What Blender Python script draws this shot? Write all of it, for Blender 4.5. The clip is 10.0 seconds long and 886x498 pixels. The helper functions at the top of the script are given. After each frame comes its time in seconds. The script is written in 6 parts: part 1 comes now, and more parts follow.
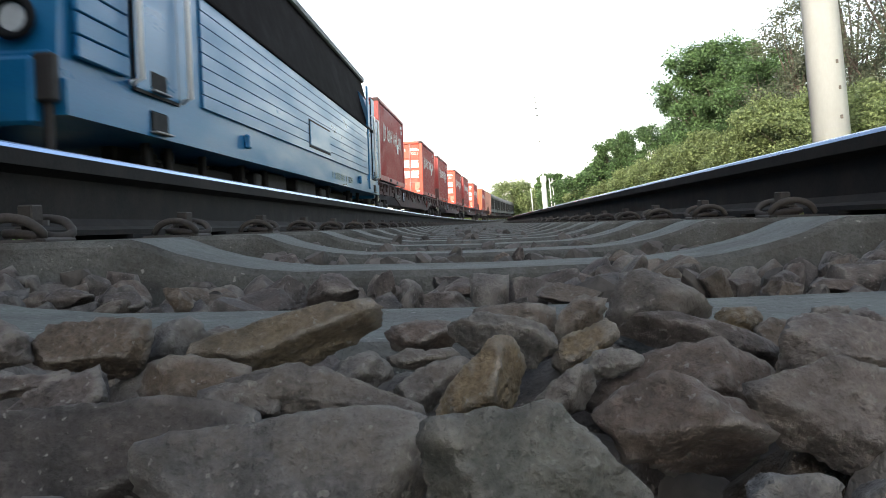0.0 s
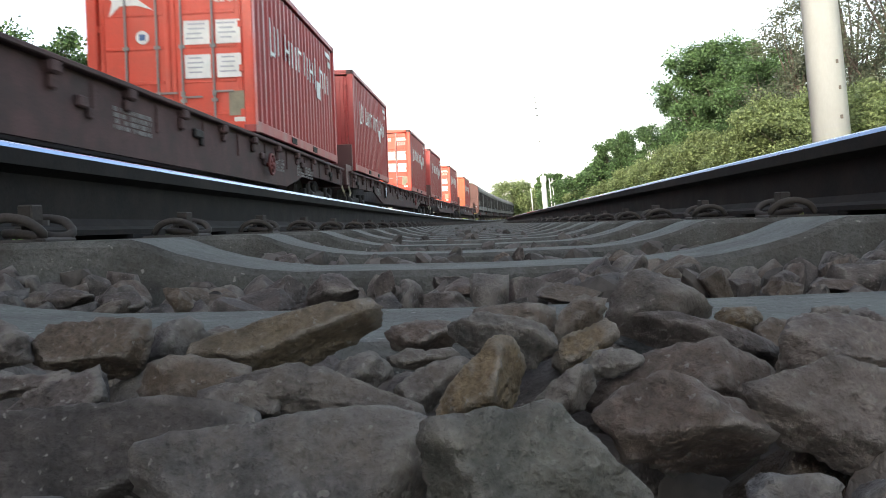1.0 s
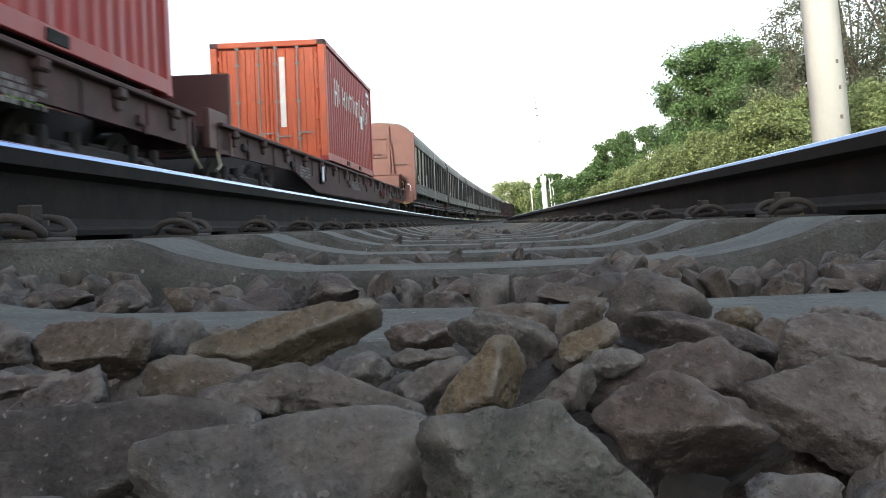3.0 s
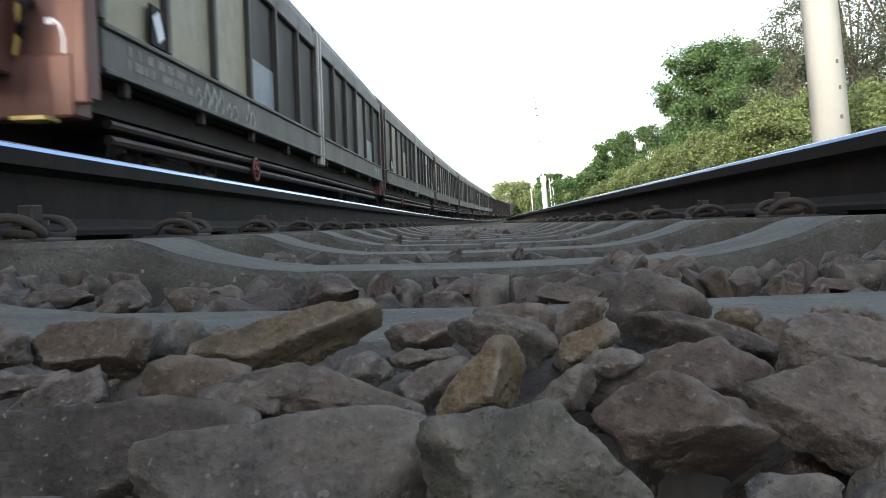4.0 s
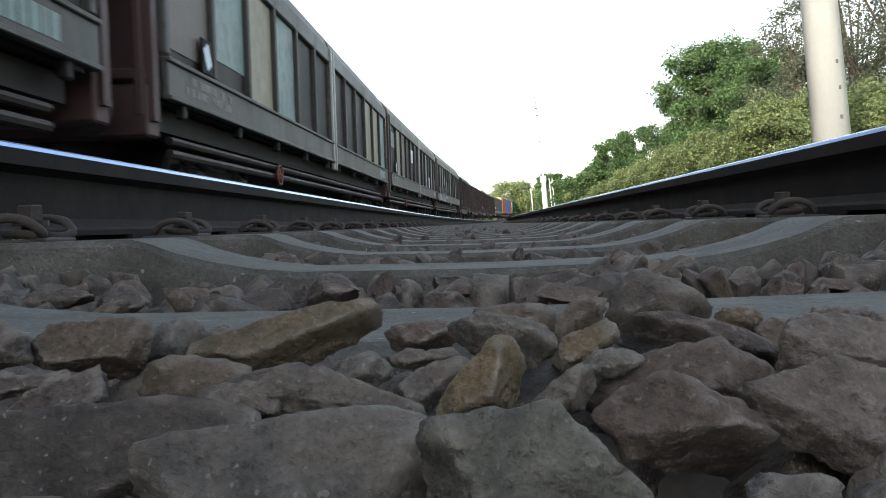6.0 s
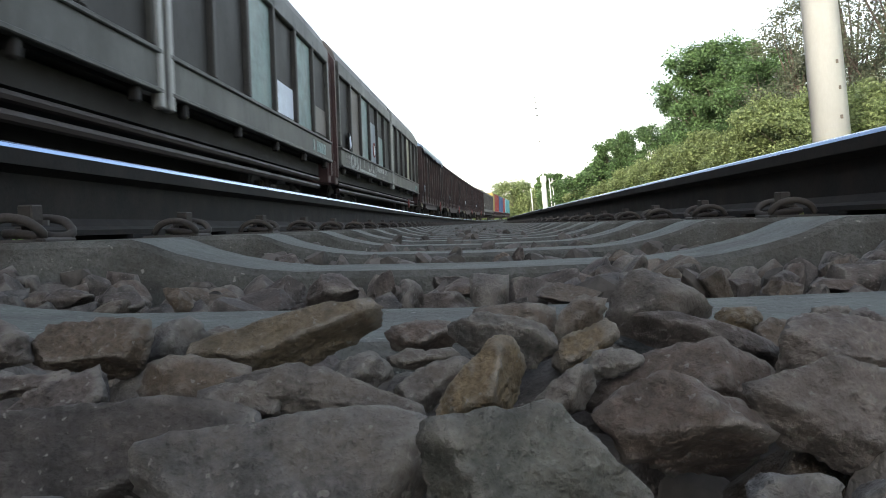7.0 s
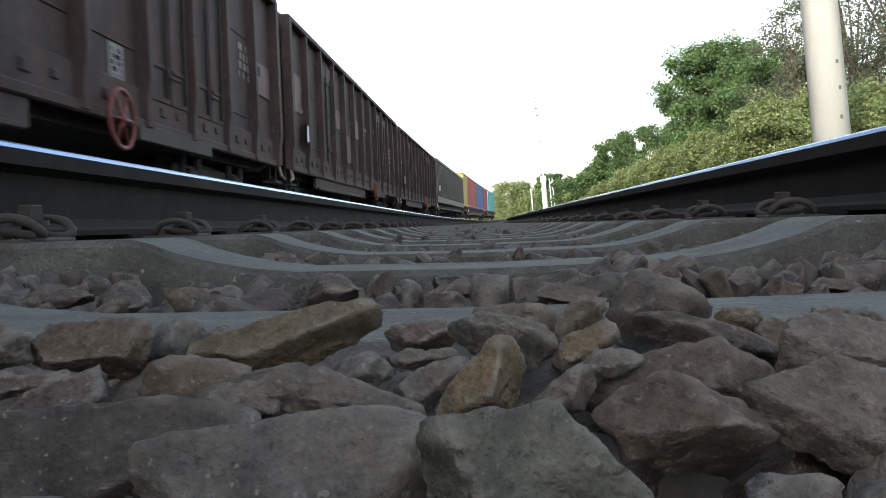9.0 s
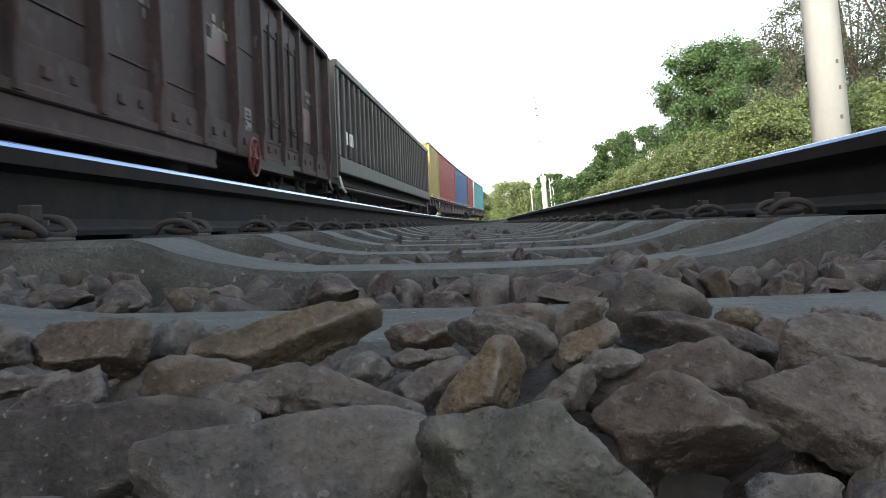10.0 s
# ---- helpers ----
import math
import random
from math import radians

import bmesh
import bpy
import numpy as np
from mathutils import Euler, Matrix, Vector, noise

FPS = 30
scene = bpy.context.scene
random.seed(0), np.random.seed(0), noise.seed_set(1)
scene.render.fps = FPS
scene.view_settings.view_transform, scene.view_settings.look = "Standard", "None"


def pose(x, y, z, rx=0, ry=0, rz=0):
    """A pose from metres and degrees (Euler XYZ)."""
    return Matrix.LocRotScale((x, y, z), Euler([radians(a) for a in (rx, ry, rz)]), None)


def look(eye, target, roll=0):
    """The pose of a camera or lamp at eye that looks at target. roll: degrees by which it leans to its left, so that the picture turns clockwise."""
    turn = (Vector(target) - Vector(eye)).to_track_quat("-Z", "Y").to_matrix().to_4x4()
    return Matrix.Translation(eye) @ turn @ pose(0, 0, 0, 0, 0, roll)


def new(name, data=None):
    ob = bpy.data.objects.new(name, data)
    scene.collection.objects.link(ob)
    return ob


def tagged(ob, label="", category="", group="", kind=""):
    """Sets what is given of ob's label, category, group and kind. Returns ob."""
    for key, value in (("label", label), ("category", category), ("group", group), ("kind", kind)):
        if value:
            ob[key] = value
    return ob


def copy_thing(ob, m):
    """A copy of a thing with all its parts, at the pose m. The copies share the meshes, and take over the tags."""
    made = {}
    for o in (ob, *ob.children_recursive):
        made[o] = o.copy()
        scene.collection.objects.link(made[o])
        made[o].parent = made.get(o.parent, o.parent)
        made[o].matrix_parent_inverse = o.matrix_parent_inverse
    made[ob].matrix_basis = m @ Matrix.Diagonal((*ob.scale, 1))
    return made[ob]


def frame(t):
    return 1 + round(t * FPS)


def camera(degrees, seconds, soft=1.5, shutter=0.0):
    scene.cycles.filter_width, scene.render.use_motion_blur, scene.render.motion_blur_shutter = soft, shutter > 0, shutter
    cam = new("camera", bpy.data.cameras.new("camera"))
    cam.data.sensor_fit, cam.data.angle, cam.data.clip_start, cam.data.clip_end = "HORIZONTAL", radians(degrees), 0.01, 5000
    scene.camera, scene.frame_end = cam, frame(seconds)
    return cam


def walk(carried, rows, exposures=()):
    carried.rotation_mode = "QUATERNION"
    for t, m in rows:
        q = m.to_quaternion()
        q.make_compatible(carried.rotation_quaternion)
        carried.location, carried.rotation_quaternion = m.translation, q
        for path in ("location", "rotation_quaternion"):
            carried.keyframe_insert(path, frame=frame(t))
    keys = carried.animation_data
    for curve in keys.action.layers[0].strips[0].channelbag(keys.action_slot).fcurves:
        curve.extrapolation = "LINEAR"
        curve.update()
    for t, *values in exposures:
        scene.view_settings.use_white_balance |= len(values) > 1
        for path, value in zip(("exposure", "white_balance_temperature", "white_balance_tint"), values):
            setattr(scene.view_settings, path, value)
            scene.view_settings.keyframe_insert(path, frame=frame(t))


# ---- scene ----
# The track curves gently to the right and is canted towards the inside of the curve.
# s: metres along the track, d: metres to its right, z: metres above the rail tops.
K0, K1, S_END, CANT = 0.0010977, -9.0e-06, 90.0, radians(4.09)
SLEEPER_FIRST, SLEEPER_STEP = 1.111, 0.6
TRAIN_TRACK = -4.472
SPEED = 28.53


def bend(s):
    """Sideways shift and heading of the track's centre line."""
    if s < 0:
        return K0 * s * s / 2, K0 * s
    if s <= S_END:
        return K0 * s * s / 2 + K1 * s ** 3 / 6, K0 * s + K1 * s * s / 2
    x0, a0 = bend(S_END)
    k = K0 + K1 * S_END
    t = s - S_END
    return x0 + a0 * t + k * t * t / 2, a0 + k * t


def place(s, d=0.0, z=0.0):
    x, phi = bend(s)
    a = d * math.cos(CANT) + z * math.sin(CANT)
    return Vector((x + a * math.cos(phi), s - a * math.sin(phi), -d * math.sin(CANT) + z * math.cos(CANT)))


def seat(s, d=0.0, z=0.0):
    """Pose of a thing that stands on the track, its y along the line."""
    phi = bend(s)[1]
    c, e = math.cos(phi), math.sin(phi)
    r = Vector((c * math.cos(CANT), -e * math.cos(CANT), -math.sin(CANT)))
    t = Vector((e, c, 0))
    m = Matrix((r, t, r.cross(t))).transposed().to_4x4()
    m.translation = place(s, d, z)
    return m


# ---- camera ----
cam = camera(55.10, 10.0, soft=0.9, shutter=0.1)
EYE = place(0.0, -0.0092, -0.1527)
PITCH, YAW = radians(-1.4227), radians(-2.3056)
AIM = EYE + Vector((math.sin(YAW) * math.cos(PITCH), math.cos(YAW) * math.cos(PITCH), math.sin(PITCH)))
walk(cam, [(0.0, look(EYE, AIM, -5.968)), (10.0, look(EYE, AIM, -5.968))])

# ---- world, sun, exposure ----
SUN_ELEVATION, SUN_AZIMUTH = radians(15.5), radians(205.3)  # azimuth clockwise from the line's direction
world = bpy.data.worlds.new("sky")
scene.world = world
world.use_nodes = True
wn = world.node_tree
wn.nodes.clear()
sky = wn.nodes.new("ShaderNodeTexSky")
sky.sky_type, sky.sun_disc = "NISHITA", False
sky.sun_elevation, sky.sun_rotation = SUN_ELEVATION, SUN_AZIMUTH
sky.dust_density, sky.air_density, sky.ozone_density = 2.0, 1.0, 1.0
haze = wn.nodes.new("ShaderNodeHueSaturation")
haze.inputs["Saturation"].default_value = 0.52
bg = wn.nodes.new("ShaderNodeBackground")
bg.inputs["Strength"].default_value = 0.15
wo = wn.nodes.new("ShaderNodeOutputWorld")
wn.links.new(sky.outputs[0], haze.inputs["Color"])
wn.links.new(haze.outputs[0], bg.inputs["Color"])
wn.links.new(bg.outputs[0], wo.inputs["Surface"])

sun = new("sun", bpy.data.lights.new("sun", "SUN"))
sun.data.energy, sun.data.angle, sun.data.color = 1.05, radians(1.0), (1.0, 0.87, 0.68)
toward = Vector((math.sin(SUN_AZIMUTH) * math.cos(SUN_ELEVATION), math.cos(SUN_AZIMUTH) * math.cos(SUN_ELEVATION), math.sin(SUN_ELEVATION)))
sun.matrix_world = look(toward * 50, (0, 0, 0))
scene.view_settings.exposure = 1.88


# ---- materials ----
def material(name, color, rough=0.6, metal=0.0, vary=0.25, scale=6.0, fine=60.0, bump=0.15, dirt=None, dirt_amount=0.4,
             dirt_scale=2.0, stretch=(1, 1, 1), per_object=0.0, per_island=0.0, bump_size=0.01, spec=0.5, coat=0.0, speck=None, speck_scale=120.0, speck_from=0.62, relief=None, worn=None):
    """Procedural surface: base colour with coarse and fine variation, dirt patches and fine relief."""
    m = bpy.data.materials.new(name)
    m.use_nodes = True
    nt = m.node_tree
    n, k = nt.nodes, nt.links
    p = n["Principled BSDF"]
    co = n.new("ShaderNodeTexCoord")
    mp = n.new("ShaderNodeMapping")
    mp.inputs["Scale"].default_value = stretch
    k.new(co.outputs["Object"], mp.inputs["Vector"])
    vec = mp.outputs["Vector"]

    def tex(sc, detail=4.0, roughness=0.6):
        t = n.new("ShaderNodeTexNoise")
        t.inputs["Scale"].default_value, t.inputs["Detail"].default_value, t.inputs["Roughness"].default_value = sc, detail, roughness
        k.new(vec, t.inputs["Vector"])
        return t.outputs["Fac"]

    def span(fac, a, b, lo, hi):
        r = n.new("ShaderNodeMapRange")
        r.inputs["From Min"].default_value, r.inputs["From Max"].default_value = a, b
        r.inputs["To Min"].default_value, r.inputs["To Max"].default_value = lo, hi
        k.new(fac, r.inputs["Value"])
        return r.outputs["Result"]

    def times(a, b):
        t = n.new("ShaderNodeMath")
        t.operation = "MULTIPLY"
        k.new(a, t.inputs[0])
        k.new(b, t.inputs[1])
        return t.outputs[0]

    coarse, grain = tex(scale), tex(fine, 3.0)
    value = times(span(coarse, 0.3, 0.7, 1 - vary, 1 + vary), span(grain, 0.3, 0.7, 1 - vary * 0.6, 1 + vary * 0.6))
    if per_object or per_island:
        info = n.new("ShaderNodeObjectInfo" if per_object else "ShaderNodeNewGeometry")
        amount = per_object or per_island
        value = times(value, span(info.outputs["Random" if per_object else "Random Per Island"], 0, 1, 1 - amount, 1 + amount))
    base = n.new("ShaderNodeMix")
    base.data_type, base.blend_type = "RGBA", "MULTIPLY"
    base.inputs["Factor"].default_value = 1.0
    base.inputs["A"].default_value = (*color, 1)
    k.new(value, base.inputs["B"])
    out = base.outputs["Result"]
    if dirt:
        mix = n.new("ShaderNodeMix")
        mix.data_type = "RGBA"
        k.new(span(tex(dirt_scale, 6.0, 0.7), 0.45, 0.7, 0.0, dirt_amount), mix.inputs["Factor"])
        k.new(out, mix.inputs["A"])
        mix.inputs["B"].default_value = (*dirt, 1)
        out = mix.outputs["Result"]
    if speck:
        mix = n.new("ShaderNodeMix")
        mix.data_type = "RGBA"
        k.new(span(tex(speck_scale, 2.0, 0.5), speck_from, speck_from + 0.06, 0.0, 0.75), mix.inputs["Factor"])
        k.new(out, mix.inputs["A"])
        mix.inputs["B"].default_value = (*speck, 1)
        out = mix.outputs["Result"]
    if worn:
        mix = n.new("ShaderNodeMix")
        mix.data_type = "RGBA"
        edge = n.new("ShaderNodeNewGeometry")
        k.new(times(span(edge.outputs["Pointiness"], 0.515, 0.56, 0.0, 0.6), span(coarse, 0.4, 0.6, 0.2, 1.0)), mix.inputs["Factor"])
        k.new(out, mix.inputs["A"])
        mix.inputs["B"].default_value = (*worn, 1)
        out = mix.outputs["Result"]
    k.new(out, p.inputs["Base Color"])
    k.new(span(coarse, 0.3, 0.7, max(rough - 0.1, 0.02), min(rough + 0.1, 1.0)), p.inputs["Roughness"])
    p.inputs["Metallic"].default_value = metal
    p.inputs["Specular IOR Level"].default_value = spec
    p.inputs["Coat Weight"].default_value = coat
    if bump:
        b = n.new("ShaderNodeBump")
        b.inputs["Strength"].default_value, b.inputs["Distance"].default_value = bump, bump_size
        k.new(grain, b.inputs["Height"])
        if relief:
            rb = n.new("ShaderNodeBump")
            rb.inputs["Strength"].default_value, rb.inputs["Distance"].default_value = 1.0, relief[1]
            k.new(tex(relief[0], 7.0, 0.62), rb.inputs["Height"])
            k.new(rb.outputs["Normal"], b.inputs["Normal"])
        k.new(b.outputs["Normal"], p.inputs["Normal"])
    return m


def stone_material(name, color, dirt, amount, speck=(0.17, 0.165, 0.155)):
    color, dirt = [c * f for c, f in zip(color, (0.98, 0.95, 0.91))], [c * f for c, f in zip(dirt, (0.98, 0.95, 0.91))]
    return material(name, color, 0.78, spec=0.3, vary=0.48, scale=42, fine=420, bump=0.8, bump_size=0.0016, dirt=dirt, dirt_amount=amount, dirt_scale=60, per_object=0.14,
                    speck=speck, speck_scale=330.0, speck_from=0.66, relief=(75, 0.0052), worn=(0.20, 0.19, 0.175))


M_SLATE = stone_material("slate_stone", (0.082, 0.076, 0.072), (0.105, 0.093, 0.080), 0.7)
M_PURPLE = stone_material("purple_stone", (0.058, 0.052, 0.052), (0.080, 0.068, 0.062), 0.7)
M_DARKSLATE = stone_material("dark_slate_stone", (0.040, 0.038, 0.038), (0.062, 0.055, 0.052), 0.7)
M_ROSEGREY = stone_material("rose_grey_stone", (0.112, 0.100, 0.094), (0.080, 0.070, 0.064), 0.6)
M_BLUEGREY = stone_material("blue_grey_stone", (0.090, 0.090, 0.091), (0.115, 0.104, 0.090), 0.7)
M_BROWNSTONE = stone_material("brown_stone", (0.084, 0.069, 0.056), (0.048, 0.042, 0.037), 0.75)
M_REDSTONE = stone_material("reddish_stone", (0.098, 0.080, 0.071), (0.055, 0.048, 0.044), 0.75)
M_OCHRE = stone_material("ochre_stone", (0.114, 0.092, 0.060), (0.070, 0.058, 0.045), 0.75)
M_OCHREGREY = stone_material("ochre_grey_stone", (0.112, 0.094, 0.067), (0.062, 0.054, 0.045), 0.75)
M_GREENSTONE = stone_material("greenish_stone", (0.079, 0.084, 0.078), (0.120, 0.112, 0.095), 0.7)
M_STONE_FAR = material("ballast_stone_far", (0.060, 0.055, 0.051), 0.85, vary=0.3, scale=25, fine=160, bump=0.4, bump_size=0.002,
                       dirt=(0.078, 0.069, 0.060), dirt_amount=0.5, dirt_scale=20, per_island=0.4)
# Same concrete as the top, with the shade of upright faces put into the colour.
M_FLANK = material("shaded_concrete_flank", (0.074, 0.077, 0.073), 0.9, vary=0.35, scale=16, fine=220, bump=0.6, bump_size=0.002, relief=(55, 0.005), spec=0.25,
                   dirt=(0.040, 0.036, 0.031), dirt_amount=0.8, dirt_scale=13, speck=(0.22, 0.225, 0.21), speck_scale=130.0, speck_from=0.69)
M_CONCRETE = material("sleeper_concrete", (0.094, 0.105, 0.099), 0.85, vary=0.32, scale=14, fine=240, bump=0.6, bump_size=0.002, relief=(60, 0.004), spec=0.35,
                      dirt=(0.045, 0.044, 0.042), dirt_amount=0.9, dirt_scale=11,
                      speck=(0.24, 0.25, 0.235), speck_scale=200.0, speck_from=0.665)
M_RAIL = material("rail_steel", (0.015, 0.0145, 0.0145), 0.85, 0.1, vary=0.35, scale=12, fine=150, bump=0.2, bump_size=0.001, spec=0.2,
                  dirt=(0.034, 0.026, 0.022), dirt_amount=0.6, dirt_scale=7)
# Polished steel; the blue of the reflected sky is put into its colour.
M_RAIL_TOP = material("sky_tinted_polished_rail", (0.14, 0.225, 0.39), 0.28, 1.0, vary=0.06, scale=3, fine=90, bump=0.03, bump_size=0.0005, stretch=(8, 0.3, 8))
M_RUST = material("rusted_steel", (0.040, 0.035, 0.032), 0.75, 0.3, vary=0.3, scale=30, fine=260, bump=0.3, bump_size=0.001)
M_EARTH = material("ballast_base", (0.05, 0.045, 0.04), 0.95, vary=0.4, scale=20, fine=120, bump=0.8, bump_size=0.02)
M_GROUND = material("grass_ground", (0.07, 0.095, 0.035), 0.95, vary=0.4, scale=0.6, fine=9, bump=0.7, bump_size=0.05,
                    dirt=(0.12, 0.10, 0.06), dirt_amount=0.5, dirt_scale=0.3)
M_BLUE = material("blue_loco_paint", (0.005, 0.116, 0.265), 0.36, vary=0.14, scale=1.2, fine=30, bump=0.03,
                  dirt=(0.02, 0.13, 0.20), dirt_amount=0.4, dirt_scale=1.2, stretch=(1, 0.4, 2), spec=0.4)
M_ROOF = material("sooty_roof", (0.008, 0.006, 0.006), 0.9, vary=0.25, scale=2, fine=40, bump=0.1, dirt=(0.013, 0.010, 0.0095), dirt_scale=1.5, spec=0.05)
M_UNDER = material("dirty_underframe", (0.016, 0.0135, 0.013), 0.8, vary=0.35, scale=4, fine=60, bump=0.2, dirt=(0.022, 0.017, 0.015), dirt_scale=3)
M_FRAME = material("brown_wagon_frame", (0.085, 0.050, 0.049), 0.75, vary=0.45, scale=3, fine=50, bump=0.15, dirt=(0.045, 0.036, 0.035), dirt_amount=0.6, dirt_scale=2.4, spec=0.25)
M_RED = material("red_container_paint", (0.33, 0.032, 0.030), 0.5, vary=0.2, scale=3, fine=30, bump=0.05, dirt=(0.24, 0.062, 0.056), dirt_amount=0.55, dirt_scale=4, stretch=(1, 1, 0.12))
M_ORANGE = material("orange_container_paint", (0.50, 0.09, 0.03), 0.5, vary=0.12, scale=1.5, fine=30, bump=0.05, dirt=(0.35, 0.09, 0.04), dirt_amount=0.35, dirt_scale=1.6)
M_GREYSIDE = material("grey_sliding_wall", (0.068, 0.069, 0.065), 0.55, 0.1, vary=0.36, scale=3.0, fine=24, bump=0.08, dirt=(0.034, 0.031, 0.028), dirt_amount=0.75, dirt_scale=3.2, stretch=(1, 1, 0.35), spec=0.25)
M_DARKSIDE = material("grimy_side_panel", (0.031, 0.029, 0.028), 0.65, vary=0.42, scale=2, fine=30, bump=0.08, dirt=(0.046, 0.042, 0.038), dirt_amount=0.5, dirt_scale=1.4, stretch=(1, 1, 0.3), spec=0.25)
M_ALU = material("aluminium_post", (0.26, 0.26, 0.255), 0.5, 0.5, vary=0.15, scale=3, fine=40, bump=0.05, dirt=(0.2, 0.19, 0.18), dirt_amount=0.5, dirt_scale=2)
M_BROWN = material("brown_van_paint", (0.055, 0.034, 0.032), 0.7, vary=0.45, scale=3.5, fine=30, bump=0.2, dirt=(0.022, 0.018, 0.018), dirt_amount=0.8, dirt_scale=2.4, stretch=(1, 1, 0.45), spec=0.25, speck=(0.085, 0.075, 0.072), speck_scale=9.0, speck_from=0.66)
M_REDBROWN = material("oxide_end_wall", (0.052, 0.023, 0.023), 0.65, vary=0.2, scale=2, fine=40, bump=0.1, dirt=(0.06, 0.035, 0.03), dirt_amount=0.5, dirt_scale=1.5)
# Lighter oxide red for the first wagon's end, the sun on it put into the colour.
M_OXIDE = material("sunlit_oxide_wall", (0.105, 0.043, 0.036), 0.65, vary=0.2, scale=2, fine=40, bump=0.1, dirt=(0.10, 0.055, 0.046), dirt_amount=0.6, dirt_scale=2)
M_WHITE = material("white_marking", (0.75, 0.75, 0.73), 0.6, vary=0.08, scale=6, fine=80, bump=0.0, dirt=(0.4, 0.38, 0.35), dirt_amount=0.3, dirt_scale=4)
M_MAST = material("painted_concrete_mast", (0.50, 0.53, 0.53), 0.8, vary=0.07, scale=2.5, fine=60, bump=0.15, bump_size=0.004, dirt=(0.42, 0.41, 0.38), dirt_amount=0.35, dirt_scale=2, stretch=(1, 1, 0.4))
def leaf_material(name, color, vary):
    """Thin leaves: they reflect, and let some light through."""
    m = material(name, color, 0.5, vary=0.25, scale=0.5, fine=6, bump=0, per_island=vary, spec=0.3)
    n, k = m.node_tree.nodes, m.node_tree.links
    p = n["Principled BSDF"]
    thin, mix = n.new("ShaderNodeBsdfTranslucent"), n.new("ShaderNodeMixShader")
    k.new(p.inputs["Base Color"].links[0].from_socket, thin.inputs["Color"])
    mix.inputs["Fac"].default_value = 0.28
    k.new(p.outputs[0], mix.inputs[1])
    k.new(thin.outputs[0], mix.inputs[2])
    k.new(mix.outputs[0], n["Material Output"].inputs["Surface"])
    return m


M_LEAF = leaf_material("leaves", (0.080, 0.140, 0.055), 0.45)
M_LEAF_LIGHT = leaf_material("light_leaves", (0.165, 0.212, 0.09), 0.45)
M_LEAF_DULL = leaf_material("dull_thin_leaves", (0.10, 0.115, 0.075), 0.35)
M_BARK = material("bark", (0.09, 0.07, 0.055), 0.9, vary=0.3, scale=8, fine=60, bump=0.6, bump_size=0.02)
# Rubber and black fittings; also plates that stand in for shade in holes and gaps.
M_BLACK = material("black_rubber_and_shade", (0.010, 0.010, 0.011), 0.7, vary=0.2, scale=6, fine=60, bump=0.1, spec=0.15)
M_REDWHEEL = material("red_handwheel_paint", (0.15, 0.03, 0.027), 0.55, vary=0.2, scale=12, fine=80, bump=0.05)
M_YELLOW = material("yellow_container_paint", (0.40, 0.30, 0.09), 0.5, vary=0.15, scale=1.5, fine=30, bump=0.05)
M_DBLUE = material("blue_container_paint", (0.035, 0.10, 0.26), 0.5, vary=0.15, scale=1.5, fine=30, bump=0.05)
M_CYAN = material("cyan_container_paint", (0.09, 0.36, 0.40), 0.5, vary=0.15, scale=1.5, fine=30, bump=0.05)
M_PATCHBLUE = material("pale_blue_grey_sheet", (0.23, 0.27, 0.31), 0.6, vary=0.15, scale=2, fine=30, bump=0.03, dirt=(0.11, 0.12, 0.13), dirt_amount=0.5, dirt_scale=2)
M_TEAL = material("pale_teal_patch", (0.19, 0.27, 0.26), 0.6, vary=0.15, scale=2, fine=30, bump=0.03, dirt=(0.09, 0.10, 0.10), dirt_amount=0.7, dirt_scale=3)
M_BEIGE = material("beige_patch", (0.27, 0.25, 0.175), 0.6, vary=0.15, scale=2, fine=30, bump=0.03, dirt=(0.13, 0.11, 0.085), dirt_amount=0.55, dirt_scale=3)
M_OLIVE = material("olive_step_board", (0.036, 0.030, 0.025), 0.75, vary=0.25, scale=5, fine=50, bump=0.15)


M_GLASS = material("headlight_glass", (0.55, 0.56, 0.55), 0.1, vary=0.1, scale=20, fine=120, bump=0.05, coat=1.0)
M_INK = material("printed_grey", (0.35, 0.37, 0.42), 0.7, vary=0.1, bump=0)
M_STENCIL = material("faded_stencil", (0.21, 0.20, 0.195), 0.7, vary=0.3, scale=8, fine=60, bump=0)
M_CHALK = material("worn_white_brushwork", (0.36, 0.38, 0.365), 0.7, vary=0.35, scale=7, fine=50, bump=0, dirt=(0.10, 0.105, 0.10), dirt_amount=0.8, dirt_scale=9)
M_PAPER = material("bluish_paper", (0.62, 0.68, 0.78), 0.6, vary=0.12, scale=5, fine=50, bump=0)
M_BULK = material("brown_bulkhead_paint", (0.092, 0.036, 0.034), 0.6, vary=0.2, scale=2, fine=40, bump=0.08, dirt=(0.07, 0.04, 0.035), dirt_amount=0.5, dirt_scale=2)
# Brighter copy of the container red: sunlight on the door ends put into the colour.
M_ENDRED = material("sunlit_red_door_paint", (0.60, 0.062, 0.032), 0.45, vary=0.1, scale=1.5, fine=30, bump=0.04, dirt=(0.38, 0.08, 0.05), dirt_amount=0.35, dirt_scale=2)
M_POST = material("dark_grey_post", (0.042, 0.040, 0.038), 0.6, vary=0.25, scale=3, fine=40, bump=0.06, spec=0.25)
M_WORN = material("worn_brown_grey_sheet", (0.15, 0.13, 0.115), 0.65, vary=0.25, scale=2, fine=30, bump=0.05, dirt=(0.09, 0.08, 0.07), dirt_amount=0.5)
M_ROOFG = material("weathered_grey_roof", (0.095, 0.09, 0.086), 0.6, vary=0.2, scale=1.5, fine=30, bump=0.08, dirt=(0.07, 0.065, 0.06), dirt_amount=0.5)
